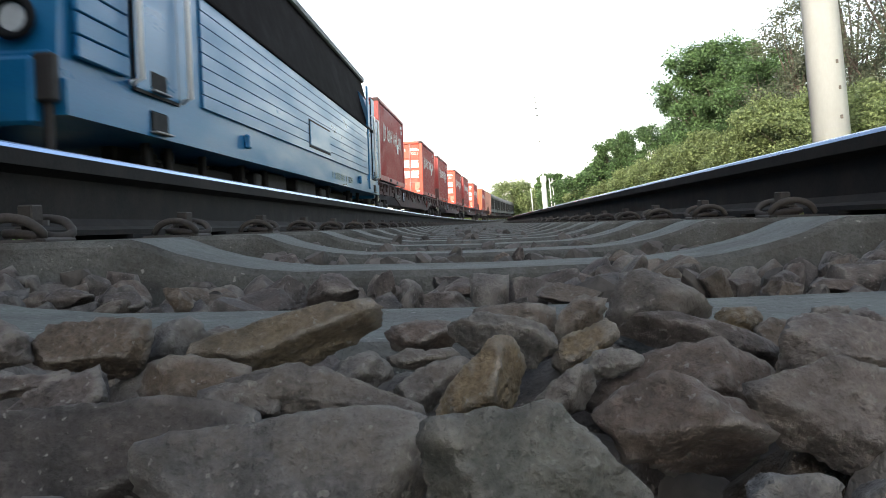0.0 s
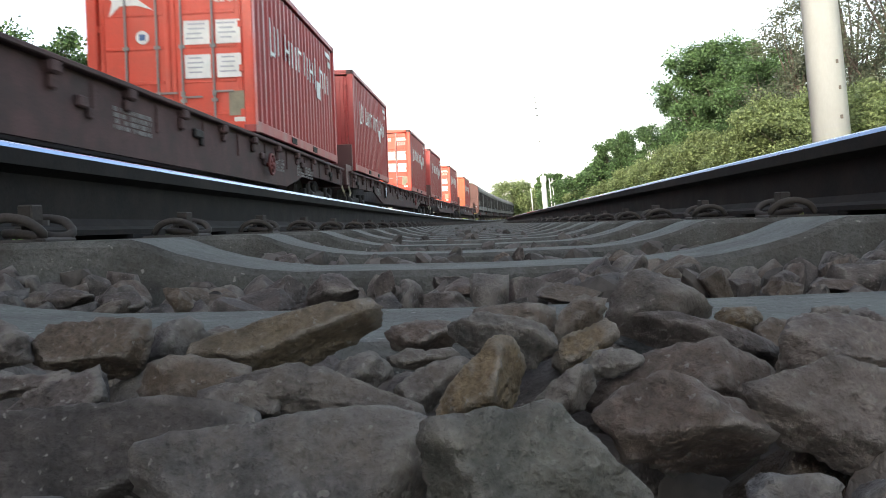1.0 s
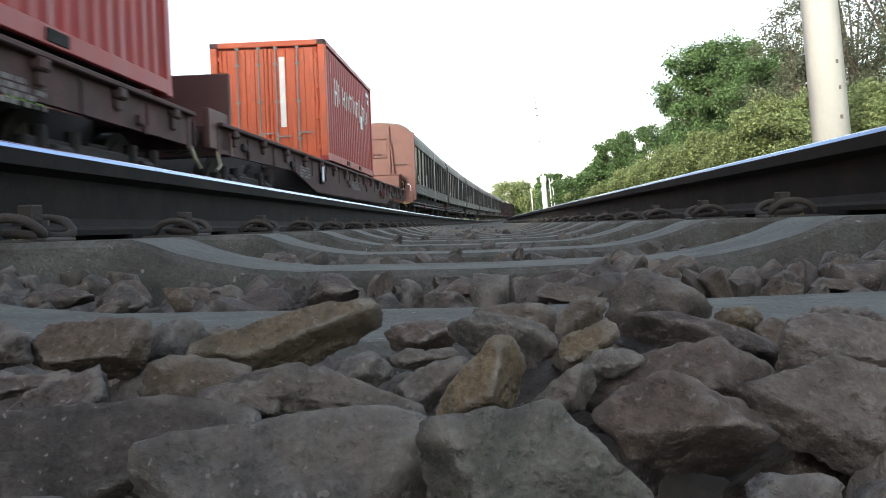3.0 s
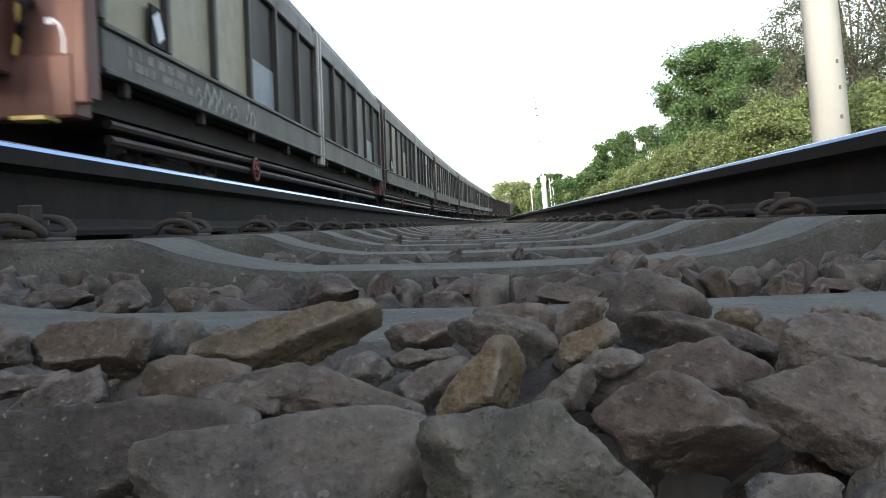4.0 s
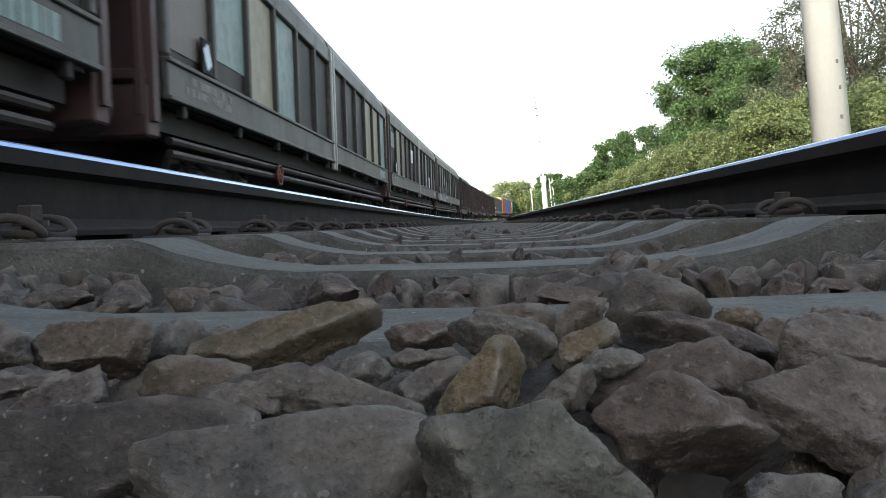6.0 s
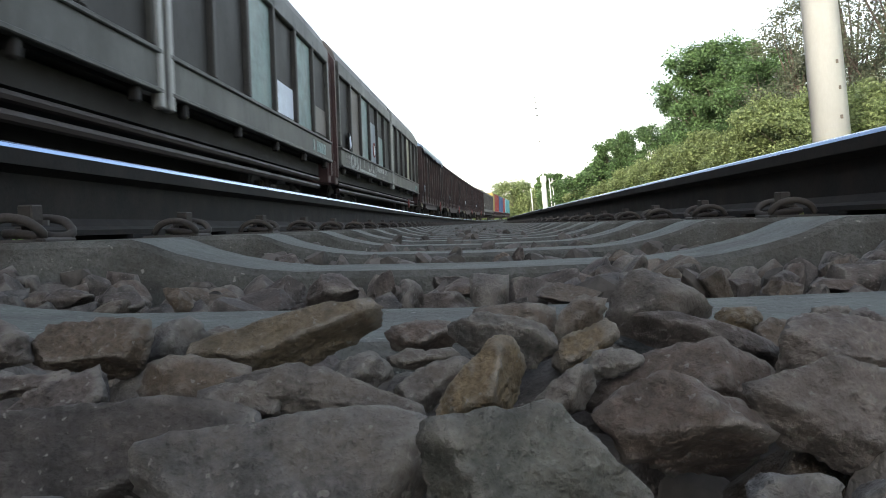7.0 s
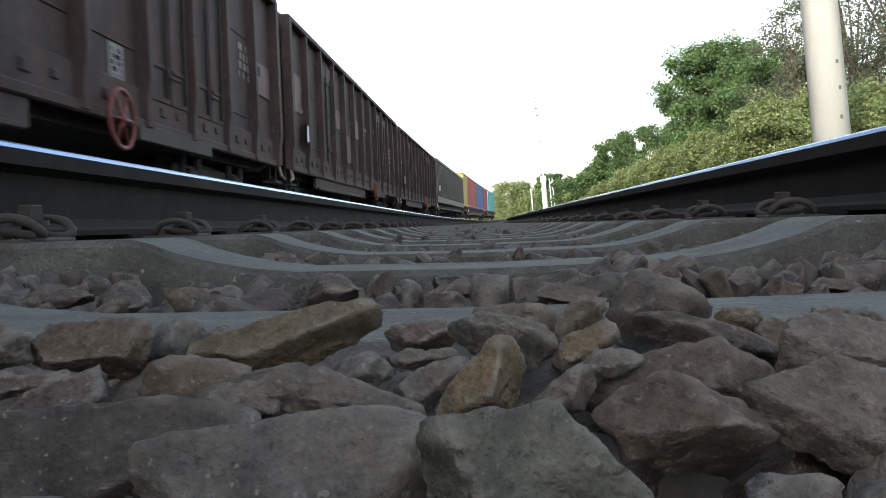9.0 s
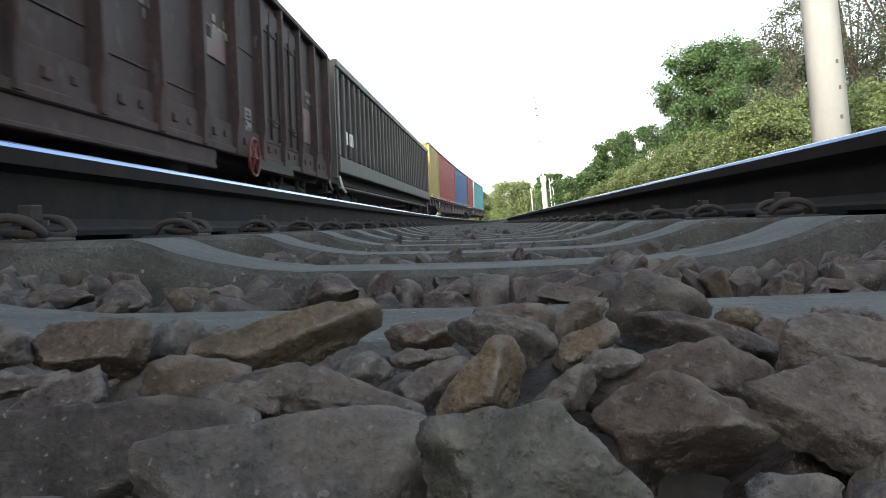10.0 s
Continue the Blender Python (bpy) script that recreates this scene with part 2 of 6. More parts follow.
M_PIPE = material("brown_truss_bar", (0.032, 0.024, 0.023), 0.6, vary=0.2, scale=3, fine=60, bump=0.1, spec=0.25)
M_TARP = material("pale_tarpaulin", (0.45, 0.52, 0.58), 0.5, vary=0.2, scale=2, fine=25, bump=0.2)
M_RIBG = material("weathered_light_grey", (0.092, 0.087, 0.081), 0.6, vary=0.18, scale=2, fine=30, bump=0.06, dirt=(0.08, 0.073, 0.068), dirt_amount=0.7, dirt_scale=1.5, stretch=(1, 1, 0.4))
M_PALE = material("pale_container_end", (0.6, 0.68, 0.68), 0.5, vary=0.1, scale=2, fine=30, bump=0.04)


# ---- builders ----
def part(name, bm, mat, parent=None, label="", smooth=False):
    me = bpy.data.meshes.new(name)
    bm.to_mesh(me)
    bm.free()
    me.materials.append(mat)
    if smooth:
        me.polygons.foreach_set("use_smooth", [True] * len(me.polygons))
    ob = new(name, me)
    if parent:
        ob.parent = parent
    if label:
        ob["label"] = label
    return ob


def block(bm, c, size, bevel=0.0, m=None):
    r = bmesh.ops.create_cube(bm, size=1.0)
    for v in r["verts"]:
        v.co = Vector((v.co.x * size[0], v.co.y * size[1], v.co.z * size[2]))
    vs = r["verts"]
    if bevel:
        es = {e for v in vs for e in v.link_edges}
        b = bmesh.ops.bevel(bm, geom=list(es), offset=bevel, segments=1, affect="EDGES", profile=0.5)
        vs = list({v for f in b["faces"] for v in f.verts} | {v for v in vs if v.is_valid})
    for v in vs:
        if m:
            v.co = m @ v.co
        v.co += Vector(c)
    return vs


def boxes(*items, bevel=0.0):
    bm = bmesh.new()
    for c, size in items:
        block(bm, c, size, bevel)
    return bm


def rod(bm, a, b, r, n=8, r2=None):
    a, b = Vector(a), Vector(b)
    q = (b - a).to_track_quat("Z", "Y").to_matrix().to_4x4()
    bmesh.ops.create_cone(bm, cap_ends=True, segments=n, radius1=r, radius2=r if r2 is None else r2, depth=(b - a).length,
                          matrix=Matrix.Translation((a + b) / 2) @ q)
    return bm


def ring(bm, c, axis, radius, r, n=24, k=8, arc=360.0, start=0.0):
    """A bent bar: part of a torus round an axis."""
    q = Vector(axis).to_track_quat("Z", "Y").to_matrix()
    closed = arc >= 360
    m = n if closed else n + 1
    rows = []
    for i in range(m):
        a = radians(start + arc * i / n)
        o = Vector((math.cos(a), math.sin(a), 0))
        rows.append([bm.verts.new(Vector(c) + q @ (o * (radius + r * math.cos(t)) + Vector((0, 0, r * math.sin(t)))))
                     for t in (2 * math.pi * j / k for j in range(k))])
    for i in range(m if closed else m - 1):
        p, w = rows[i], rows[(i + 1) % m]
        for j in range(k):
            bm.faces.new((p[j], w[j], w[(j + 1) % k], p[(j + 1) % k]))
    return bm


def tube(bm, pts, r, k=8):
    """A bar bent along a line of points."""
    pts = [Vector(p) for p in pts]
    rows = []
    up = Vector((0.13, 0.31, 0.94)).normalized()
    for i, p in enumerate(pts):
        t = (pts[min(i + 1, len(pts) - 1)] - pts[max(i - 1, 0)]).normalized()
        a = t.cross(up).normalized()
        b = t.cross(a)
        rows.append([bm.verts.new(p + (a * math.cos(w) + b * math.sin(w)) * r) for w in (2 * math.pi * j / k for j in range(k))])
    for u, w in zip(rows, rows[1:]):
        for j in range(k):
            bm.faces.new((u[j], u[(j + 1) % k], w[(j + 1) % k], w[j]))
    bm.faces.new(rows[0][::-1])
    bm.faces.new(rows[-1])
    return bm


def sweep(profile, stations, point, closed=True, caps=True):
    """A profile of (d, z) swept along the track."""
    bm = bmesh.new()
    rows = [[bm.verts.new(point(s, d, z)) for d, z in profile] for s in stations]
    n = len(profile)
    for a, b in zip(rows, rows[1:]):
        for j in range(n if closed else n - 1):
            bm.faces.new((a[j], a[(j + 1) % n], b[(j + 1) % n], b[j]))
    if caps and closed:
        bm.faces.new(rows[0][::-1])
        bm.faces.new(rows[-1])
    bmesh.ops.recalc_face_normals(bm, faces=bm.faces)
    return bm


def extrude(profile, y0, y1):
    """A profile of (x, z) drawn out straight from y0 to y1."""
    return sweep(profile, (y0, y1), lambda s, d, z: Vector((d, s, z)))


def empty(name, label, category, m=None, group="", kind=""):
    ob = new(name)
    tagged(ob, label, category, group, kind)
    if m is not None:
        ob.matrix_world = m
    return ob
# ---- ground ----
def track_line(a, b):
    """Stations along the track, closer together near the camera."""
    out, s = [], a
    while s < b:
        out.append(s)
        s += 0.5 if -6 < s < 20 else 3.0
    return out + [b]


GROUND = -1.15


def build_ground():
    bm = bmesh.new()
    n = 60
    grid = [-1500 + 3000 * (i / n) for i in range(n + 1)]
    grid = [math.copysign(abs(g / 1500) ** 2.2 * 1500, g) for g in grid]
    rows = []
    for y in grid:
        row = []
        for x in grid:
            far = max(0.0, math.hypot(x, y) - 14)
            z = GROUND + 0.25 * noise.noise(Vector((x * 0.05, y * 0.05, 0))) * min(1, far / 20)
            row.append(bm.verts.new((x, y, z)))
        rows.append(row)
    for a, b in zip(rows, rows[1:]):
        for j in range(n):
            bm.faces.new((a[j], a[j + 1], b[j + 1], b[j]))
    tagged(part("ground", bm, M_GROUND, smooth=True), "rough grassy ground beside the railway line", "ground", kind="structure")
    # ballast bed under both tracks
    bed = [(-8.2, -0.95), (-6.3, -0.27), (-3.1, -0.27), (-2.3, -0.33), (-1.5, -0.20), (-0.92, -0.20), (-0.8, -0.262), (0.8, -0.262), (0.92, -0.20), (1.5, -0.20), (2.0, -0.29), (3.2, -0.95), (3.2, -1.6), (-8.2, -1.6)]
    tagged(part("ballast_bed", sweep(bed, track_line(-300, 420), place), M_EARTH), "dark compacted ballast bed under the two tracks", "ballast", kind="structure")


build_ground()

# ---- rails ----
HALF_GAUGE = 0.7175
HEAD = [(0.0008, -0.0105), (0.003, -0.004), (0.012, 0.0), (0.055, 0.0), (0.064, -0.004), (0.0665, -0.0105)]
REST = [(0.067, -0.011), (0.067, -0.036), (0.0405, -0.047), (0.0405, -0.118), (0.06, -0.133), (0.096, -0.140), (0.096, -0.149),
        (-0.029, -0.149), (-0.029, -0.140), (0.007, -0.133), (0.0265, -0.118), (0.0265, -0.047), (0.0, -0.036), (0.0, -0.011)]


def build_rail(centre, side, name, label, group):
    ob = empty(name, label, "rail", group=group)
    line = track_line(-300, 400)
    for nm, prof, mat, lab in (("rail_head", HEAD, M_RAIL_TOP, "wheel-polished running surface with the sky's blue put into its colour"), ("rail_web", REST, M_RAIL, "rust-brown web and foot")):
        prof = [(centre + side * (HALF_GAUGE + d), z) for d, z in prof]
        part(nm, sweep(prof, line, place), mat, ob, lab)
    return ob


for side, word in ((-1, "outer"), (1, "inner")):
    build_rail(0.0, side, "rail", "steel rail with polished head clamped on concrete sleepers", "rails of the track")
    build_rail(TRAIN_TRACK, side, "rail", "steel rail under the passing freight train", "rails of the neighbouring track")


# ---- sleepers ----
SCREW = 0.602


def sleeper_body(dip=1.0):
    """dip: how much wider than usual the hollow in the middle is."""
    bm = bmesh.new()
    prof = [(-1.3, -0.195), (-1.22, -0.172), (-1.0, -0.158), (-0.56, -0.158), (-0.43, -0.158), (-0.408, -0.164), (-0.375, -0.177), (-0.335, -0.188), (-0.285, -0.198), (-0.23, -0.204)]
    prof = [(d * dip if d > -0.45 else d, z) for d, z in prof]
    prof += [(-d, z) for d, z in prof[::-1]]
    prof.insert(10, (0.0, -0.207))
    rows = []
    for d, z in prof:
        wide = 0.090 + 0.006 * min(1, max(0, (abs(d) - 0.25) / 0.2))
        rows.append([bm.verts.new((d, y, zz)) for y, zz in ((-wide - 0.035, z - 0.17), (-wide - 0.003, z - 0.008), (-wide + 0.005, z), (wide - 0.005, z), (wide + 0.003, z - 0.008), (wide + 0.035, z - 0.17))])
    for a, b in zip(rows, rows[1:]):
        for j in range(6):
            bm.faces.new((a[j], a[(j + 1) % 6], b[(j + 1) % 6], b[j]))
    bm.faces.new(rows[0][::-1])
    bm.faces.new(rows[-1])
    bmesh.ops.recalc_face_normals(bm, faces=bm.faces)
    return bm


def clip_bar():
    """W-shaped tension clamp: two standing loops beside the screw. x grows towards the rail."""
    bm = bmesh.new()
    for k in (-1, 1):
        way = [Vector((x, k * y, z)) for x, y, z in ((0.040, 0.0, 0.014), (0.030, 0.012, 0.014), (0.0, 0.020, 0.012), (-0.030, 0.030, 0.006), (-0.042, 0.046, 0.014), (-0.024, 0.056, 0.033),
                                                     (0.010, 0.056, 0.039), (0.040, 0.052, 0.028), (0.056, 0.046, 0.008))]
        way = [Vector((p.x * 0.86, p.y * 0.9, 0.001 + p.z * 0.80)) for p in way]
        way = [way[0] * 2 - way[1]] + way + [way[-1] * 2 - way[-2]]
        pts = []
        for a, b, c, d in zip(way, way[1:], way[2:], way[3:]):
            for i in range(5):
                f = i / 5
                pts.append(0.5 * (2 * b + (c - a) * f + (2 * a - 5 * b + 4 * c - d) * f * f + (3 * b - a - 3 * c + d) * f ** 3))
        tube(bm, pts + [way[-2]], 0.0066, 8)
    return bm


def shade_flanks(body):
    """The upright flanks are darker and browner than the top: shade is put into their colour."""
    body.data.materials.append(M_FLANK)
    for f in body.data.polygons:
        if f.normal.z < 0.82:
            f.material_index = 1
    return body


def build_sleepers():
    thing = empty("sleeper", "grey concrete sleeper dipping towards its middle, dusty", "sleeper", group="concrete sleepers")
    shade_flanks(part("sleeper_body", sleeper_body(), M_CONCRETE, thing))
    for k in (-1, 1):
        plate = part("guide_plate", boxes(((0.022, 0, 0.0), (0.10, 0.10, 0.008)), ((-0.034, 0, 0.001), (0.014, 0.09, 0.010)), bevel=0.003), M_RUST, thing, "dark angled guide plate")
        plate.matrix_local = pose(k * SCREW, 0, -0.158, 0, 0, 0 if k > 0 else 180)
        pad = part("rail_pad", boxes(((0, 0, 0), (0.15, 0.17, 0.0085))), M_BLACK, thing, "black rubber rail pad")
        pad.location = (k * 0.7505, 0, -0.1535)
        clip = part("spring_clip", clip_bar(), M_RUST, thing, "bent spring-steel rail clip", smooth=True)
        clip.matrix_local = pose(k * SCREW, 0, -0.158, 0, 0, 0 if k > 0 else 180)
        bm = bmesh.new()
        rod(bm, (0, 0, 0.0), (0, 0, 0.030), 0.012, 10)
        rod(bm, (0, 0, 0.016), (0, 0, 0.023), 0.023, 14)
        block(bm, (0, 0, 0.033), (0.023, 0.023, 0.022), 0.002)
        screw = part("screw_spike", bm, M_RUST, thing, "square-headed sleeper screw")
        screw.matrix_local = pose(k * SCREW, 0, -0.152, 0, 0, 12 * k)
    for n in range(-2, 150):
        s = SLEEPER_FIRST + n * SLEEPER_STEP
        m = seat(s) @ pose(random.uniform(-0.004, 0.004), random.uniform(-0.008, 0.008), random.uniform(-0.002, 0.001), 0, 0, random.uniform(-0.4, 0.4))
        if n == -2:
            thing.matrix_world = m
        else:
            other = copy_thing(thing, m)
        if n == -1:
            # the sleeper before the stones lies lower and is hollowed wider
            other.matrix_basis = seat(s, 0, -0.004)
            for o in other.children:
                if o.name.startswith("sleeper_body"):
                    scene.collection.objects.unlink(o)
                    bpy.data.objects.remove(o)
                    break
            shade_flanks(part("sleeper_body", sleeper_body(1.17), M_CONCRETE, other))
    far = bmesh.new()
    for n in range(0, 420):
        m = seat(-3 + n * SLEEPER_STEP, TRAIN_TRACK)
        vs = block(far, (0, 0, -0.225), (2.6, 0.26, 0.13))
        for v in vs:
            v.co = m @ v.co
    tagged(part("far_sleepers", far, M_CONCRETE), "row of concrete sleepers under the neighbouring track", "sleeper", kind="stuff")


build_sleepers()


# ---- ballast stones ----
def rock(seed, size, cuts=11, level=3, rough=0.05, sharp=0.72, tilt=0.0):
    """A broken stone: a ball sliced by planes, its faces slightly uneven."""
    rnd = random.Random(seed)
    bm = bmesh.new()
    bmesh.ops.create_icosphere(bm, subdivisions=level, radius=1.0)
    planes = []
    for i in range(cuts):
        z = rnd.uniform(-1, 1)
        a = rnd.uniform(0, 2 * math.pi)
        w = math.sqrt(1 - z * z)
        planes.append((Vector((w * math.cos(a), w * math.sin(a), z)), rnd.uniform(sharp - 0.14, sharp + 0.12)))
    off = Vector((rnd.uniform(0, 50), rnd.uniform(0, 50), seed % 97))
    for v in bm.verts:
        for _ in range(2):
            for nrm, dist in planes:
                over = v.co.dot(nrm) - dist
                if over > 0:
                    v.co -= nrm * over
        v.co += v.co.normalized() * (noise.fractal(v.co * 2.2 + off, 0.8, 2.1, 4) * rough)
    turn = Matrix.Rotation(radians(-tilt), 3, "Y") @ Matrix.Diagonal((1.0, 1.0, min(1.0, size[2] / size[0]) if tilt else 1.0))
    for v in bm.verts:
        v.co = turn @ v.co
    lo = [min(v.co[i] for v in bm.verts) for i in range(3)]
    hi = [max(v.co[i] for v in bm.verts) for i in range(3)]
    for v in bm.verts:
        v.co = Vector([((v.co[i] - lo[i]) / (hi[i] - lo[i]) - 0.5) * size[i] for i in range(3)])
    return bm

def broken_stone(seed, dep, level, sides, face, cuts):
    """A broken stone: sides as seen along the line (angle in degrees, millimetres from its middle), a front face turned and tipped
    by so many degrees, chipped edges towards the front, and further breaks (direction, millimetres)."""
    rnd = random.Random(seed)
    planes = []
    front = Vector((math.tan(radians(face[0])), -1, math.tan(radians(face[1])))).normalized()
    planes.append((front, dep * 0.42))
    planes.append((Vector((rnd.uniform(-0.2, 0.2), 1, rnd.uniform(-0.2, 0.2))).normalized(), dep * 0.5))
    for angle, mm in sides:
        a, dist = radians(angle), mm / 1000
        out = Vector((math.cos(a), 0, math.sin(a)))
        crest = out * dist - Vector((0, dep * rnd.uniform(0.12, 0.28), 0))
        for lean in (rnd.uniform(0.3, 0.5), -rnd.uniform(0.35, 1.6)):
            way = Vector((out.x, lean, out.z)).normalized()
            planes.append((way, max(0.002, way.dot(crest))))
    for x, y, z, mm in cuts:
        planes.append((Vector((x, y, z)).normalized(), mm / 1000))
    wide = max(mm for _, mm in sides) / 1000
    tall = max(mm * abs(math.sin(radians(an))) for an, mm in sides) / 1000
    bm = bmesh.new()
    bmesh.ops.create_icosphere(bm, subdivisions=level, radius=1.0)
    u = np.array([v.co[:] for v in bm.verts]) * (wide, dep * 0.5, max(tall, wide * 0.35))
    u /= np.linalg.norm(u, axis=1)[:, None]
    near = np.clip(u @ np.array([n[:] for n, _ in planes]).T, 0, None) / np.array([dist for _, dist in planes])
    r = (near ** 90).sum(axis=1) ** (-1 / 90)
    off = Vector((rnd.uniform(0, 9), rnd.uniform(0, 9), rnd.uniform(0, 9)))
    for v, way, length in zip(bm.verts, u, r):
        q = Vector(way) * length
        v.co = q + Vector(way) * (0.0021 * noise.fractal(q * 60 + off, 0.5, 2.2, 6) + 0.0040 * noise.noise(q * 28 + off) * abs(noise.noise(q * 70 + off)) + 0.001 * noise.noise(q * 30 - off))
    return bm


STONES = bpy.data.objects["ballast_bed"]


def stone(s, d, z, dep, mat, seed, level, sides, face=(0, 10), cuts=()):
    """One large stone of the ballast in front, its middle at (s, d, z)."""
    o = part("stone", broken_stone(seed, dep, level, sides, face, cuts), mat, STONES, smooth=True)
    o.matrix_world = seat(s, d, z)


def small_stone(d, s, z, w, dep, h, tilt, seed, level, mat):
    """A smaller stone further on, its middle at (s, d, z)."""
    o = part("stone", rock(seed, (w * 0.95, dep * 0.95, h * 0.95), 16, level + 1, 0.09, 0.52, tilt), mat, STONES, smooth=True)
    o.matrix_world = seat(s, d, z - 0.002)


stone(0.225, -0.0595, -0.2142, 0.075, M_BLUEGREY, 9100, 5, ((146, 38), (98, 16), (104, 18), (92, 18), (74, 24.5), (0, 37.5), (-54, 27), (-92, 18), (-148, 36), (-176, 40.5)), (0, 7))
stone(0.2, 0.0008, -0.2098, 0.06, M_GREENSTONE, 9107, 5, ((144, 27), (98, 18.5), (86, 18.5), (66, 20), (30, 21.5), (42, 19), (-12, 31), (-92, 15), (-166, 27), (178, 26)), (6, 6))
stone(0.25, -0.1199, -0.2171, 0.07, M_DARKSLATE, 9114, 5, ((100, 22), (94, 21), (88, 21.5), (78, 25), (-2, 48), (-54, 26.5), (-92, 22.5), (178, 39.5)), (0, 10))
stone(0.245, 0.0478, -0.2143, 0.06, M_REDSTONE, 9121, 5, ((126, 23), (108, 21), (66, 17), (52, 16.5), (30, 19.5), (-28, 25), (-100, 17), (-126, 16), (-148, 19)), (4, 13), ((0.12, -0.62, -0.76, 10),))
stone(0.245, 0.0899, -0.2081, 0.07, M_ROSEGREY, 9128, 5, ((154, 29), (102, 19), (90, 17), (80, 18), (0, 23), (-98, 17), (-140, 21.5), (-152, 22.5)), (-4, 7))
stone(0.195, 0.0600, -0.2166, 0.05, M_BLUEGREY, 9135, 4, ((130, 8.5), (94, 8.5), (34, 11), (-10, 10), (-92, 8), (-178, 11)), (0, 8))
stone(0.19, 0.0781, -0.2169, 0.04, M_SLATE, 9142, 4, ((122, 6.5), (94, 7), (0, 7), (-92, 6.5), (-174, 8)), (0, 8))
stone(0.295, 0.0605, -0.2106, 0.06, M_REDSTONE, 9149, 5, ((122, 19), (116, 18), (94, 18.5), (66, 21.5), (42, 27), (-20, 29), (-92, 15.5), (-122, 23.5)), (-3, 12))
stone(0.335, 0.0709, -0.1995, 0.05, M_PURPLE, 9156, 5, ((144, 30), (112, 18), (90, 12), (70, 11.5), (50, 18.5), (-26, 34.5), (-98, 9), (-108, 11)), (8, 10), ((-0.35, -0.75, -0.56, 9),))
stone(0.3, 0.1155, -0.2014, 0.06, M_ROSEGREY, 9163, 5, ((160, 25), (118, 20), (88, 15), (70, 15.5), (0, 28), (-90, 12.5), (-174, 27)), (0, 12))
stone(0.37, 0.1391, -0.1975, 0.03, M_SLATE, 9170, 4, ((134, 8), (92, 5.5), (14, 10), (-78, 5), (-148, 9.5)), (0, 10))
stone(0.355, 0.1488, -0.1976, 0.03, M_PURPLE, 9177, 4, ((118, 7), (82, 5), (38, 6.5), (-46, 8), (-104, 4.5), (-158, 8)), (0, 5))
stone(0.375, 0.1032, -0.1985, 0.025, M_OCHRE, 9184, 4, ((122, 8.5), (84, 6.5), (36, 8.5), (-30, 10.5), (-96, 6), (-166, 10)), (0, 5))
stone(0.36, 0.1149, -0.2035, 0.03, M_BROWNSTONE, 9191, 4, ((126, 9.5), (84, 8.5), (22, 10), (-32, 9.5), (-110, 8.5), (-174, 10.5)), (0, 12))
stone(0.285, 0.0325, -0.1999, 0.03, M_BLUEGREY, 9198, 4, ((126, 7), (92, 6), (60, 8), (-60, 6), (-76, 6), (-116, 8.5), (-172, 11)), (-10, 17))
stone(0.27, 0.0193, -0.2056, 0.045, M_SLATE, 9205, 4, ((126, 7), (112, 7.5), (64, 12), (4, 11.5), (-32, 9.5), (-84, 8), (-126, 11)), (0, 7), ((0.75, -0.65, 0.1, 9),))
stone(0.252, -0.0076, -0.1992, 0.045, M_OCHRE, 9212, 5, ((140, 9), (164, 11.5), (136, 12.5), (104, 14.5), (74, 16.5), (18, 15), (4, 14), (-26, 13.5), (-88, 13), (-122, 17.5)), (-10, 3), ((0.86, -0.5, -0.08, 11),))
stone(0.31, -0.0011, -0.1938, 0.04, M_BLUEGREY, 9219, 5, ((110, 13.5), (88, 11), (64, 11), (40, 15.5), (-34, 17.5), (-98, 10.5), (-102, 10), (-154, 16)), (0, -2))
stone(0.365, 0.0065, -0.1950, 0.05, M_BROWNSTONE, 9226, 4, ((98, 10.5), (78, 11.5), (10, 17.5), (-24, 17.5), (-96, 10), (-170, 17.5)), (0, 8))
stone(0.35, 0.0323, -0.1932, 0.04, M_BROWNSTONE, 9233, 4, ((164, 9.5), (138, 9), (92, 12), (-6, 10), (-40, 8.5), (-108, 13)), (-6, 6))
stone(0.325, 0.0309, -0.1995, 0.035, M_OCHRE, 9240, 4, ((152, 9), (116, 6.5), (42, 14), (-46, 6.5), (-72, 7), (-124, 13.5)), (-14, 2))
stone(0.4, 0.0717, -0.1926, 0.06, M_SLATE, 9247, 4, ((158, 21.5), (122, 19), (80, 15.5), (60, 16), (20, 24.5), (-50, 22), (-92, 13), (-146, 25.5)), (4, 11))
stone(0.42, 0.0944, -0.1953, 0.03, M_PURPLE, 9254, 4, ((102, 7), (42, 6.5), (-12, 9), (-96, 6), (-162, 7.5)), (0, 5))
stone(0.32, -0.0777, -0.1935, 0.05, M_OCHREGREY, 9261, 5, ((154, 35), (106, 11.5), (106, 11.5), (100, 12), (92, 15), (38, 35), (-8, 36), (-64, 16.5), (-80, 13), (-88, 13), (-102, 19), (-150, 40)), (-12, 8), ((0.34, -0.66, -0.62, 10),))
stone(0.31, -0.1472, -0.1948, 0.05, M_BROWNSTONE, 9268, 5, ((140, 21), (96, 12.5), (86, 13.5), (8, 21.5), (-14, 19.5), (-82, 15.5), (-108, 13), (-124, 16), (-170, 24)), (0, 5), ((0.05, -0.6, -0.8, 11),))
stone(0.305, -0.1805, -0.1909, 0.05, M_PURPLE, 9275, 4, ((120, 11), (58, 11), (12, 13), (-72, 10), (-92, 10), (178, 12)), (4, 6))
stone(0.28, -0.1617, -0.2013, 0.04, M_PURPLE, 9282, 4, ((96, 5), (94, 5), (-22, 17.5), (-76, 5.5), (-92, 7), (178, 17.5)), (0, 6))
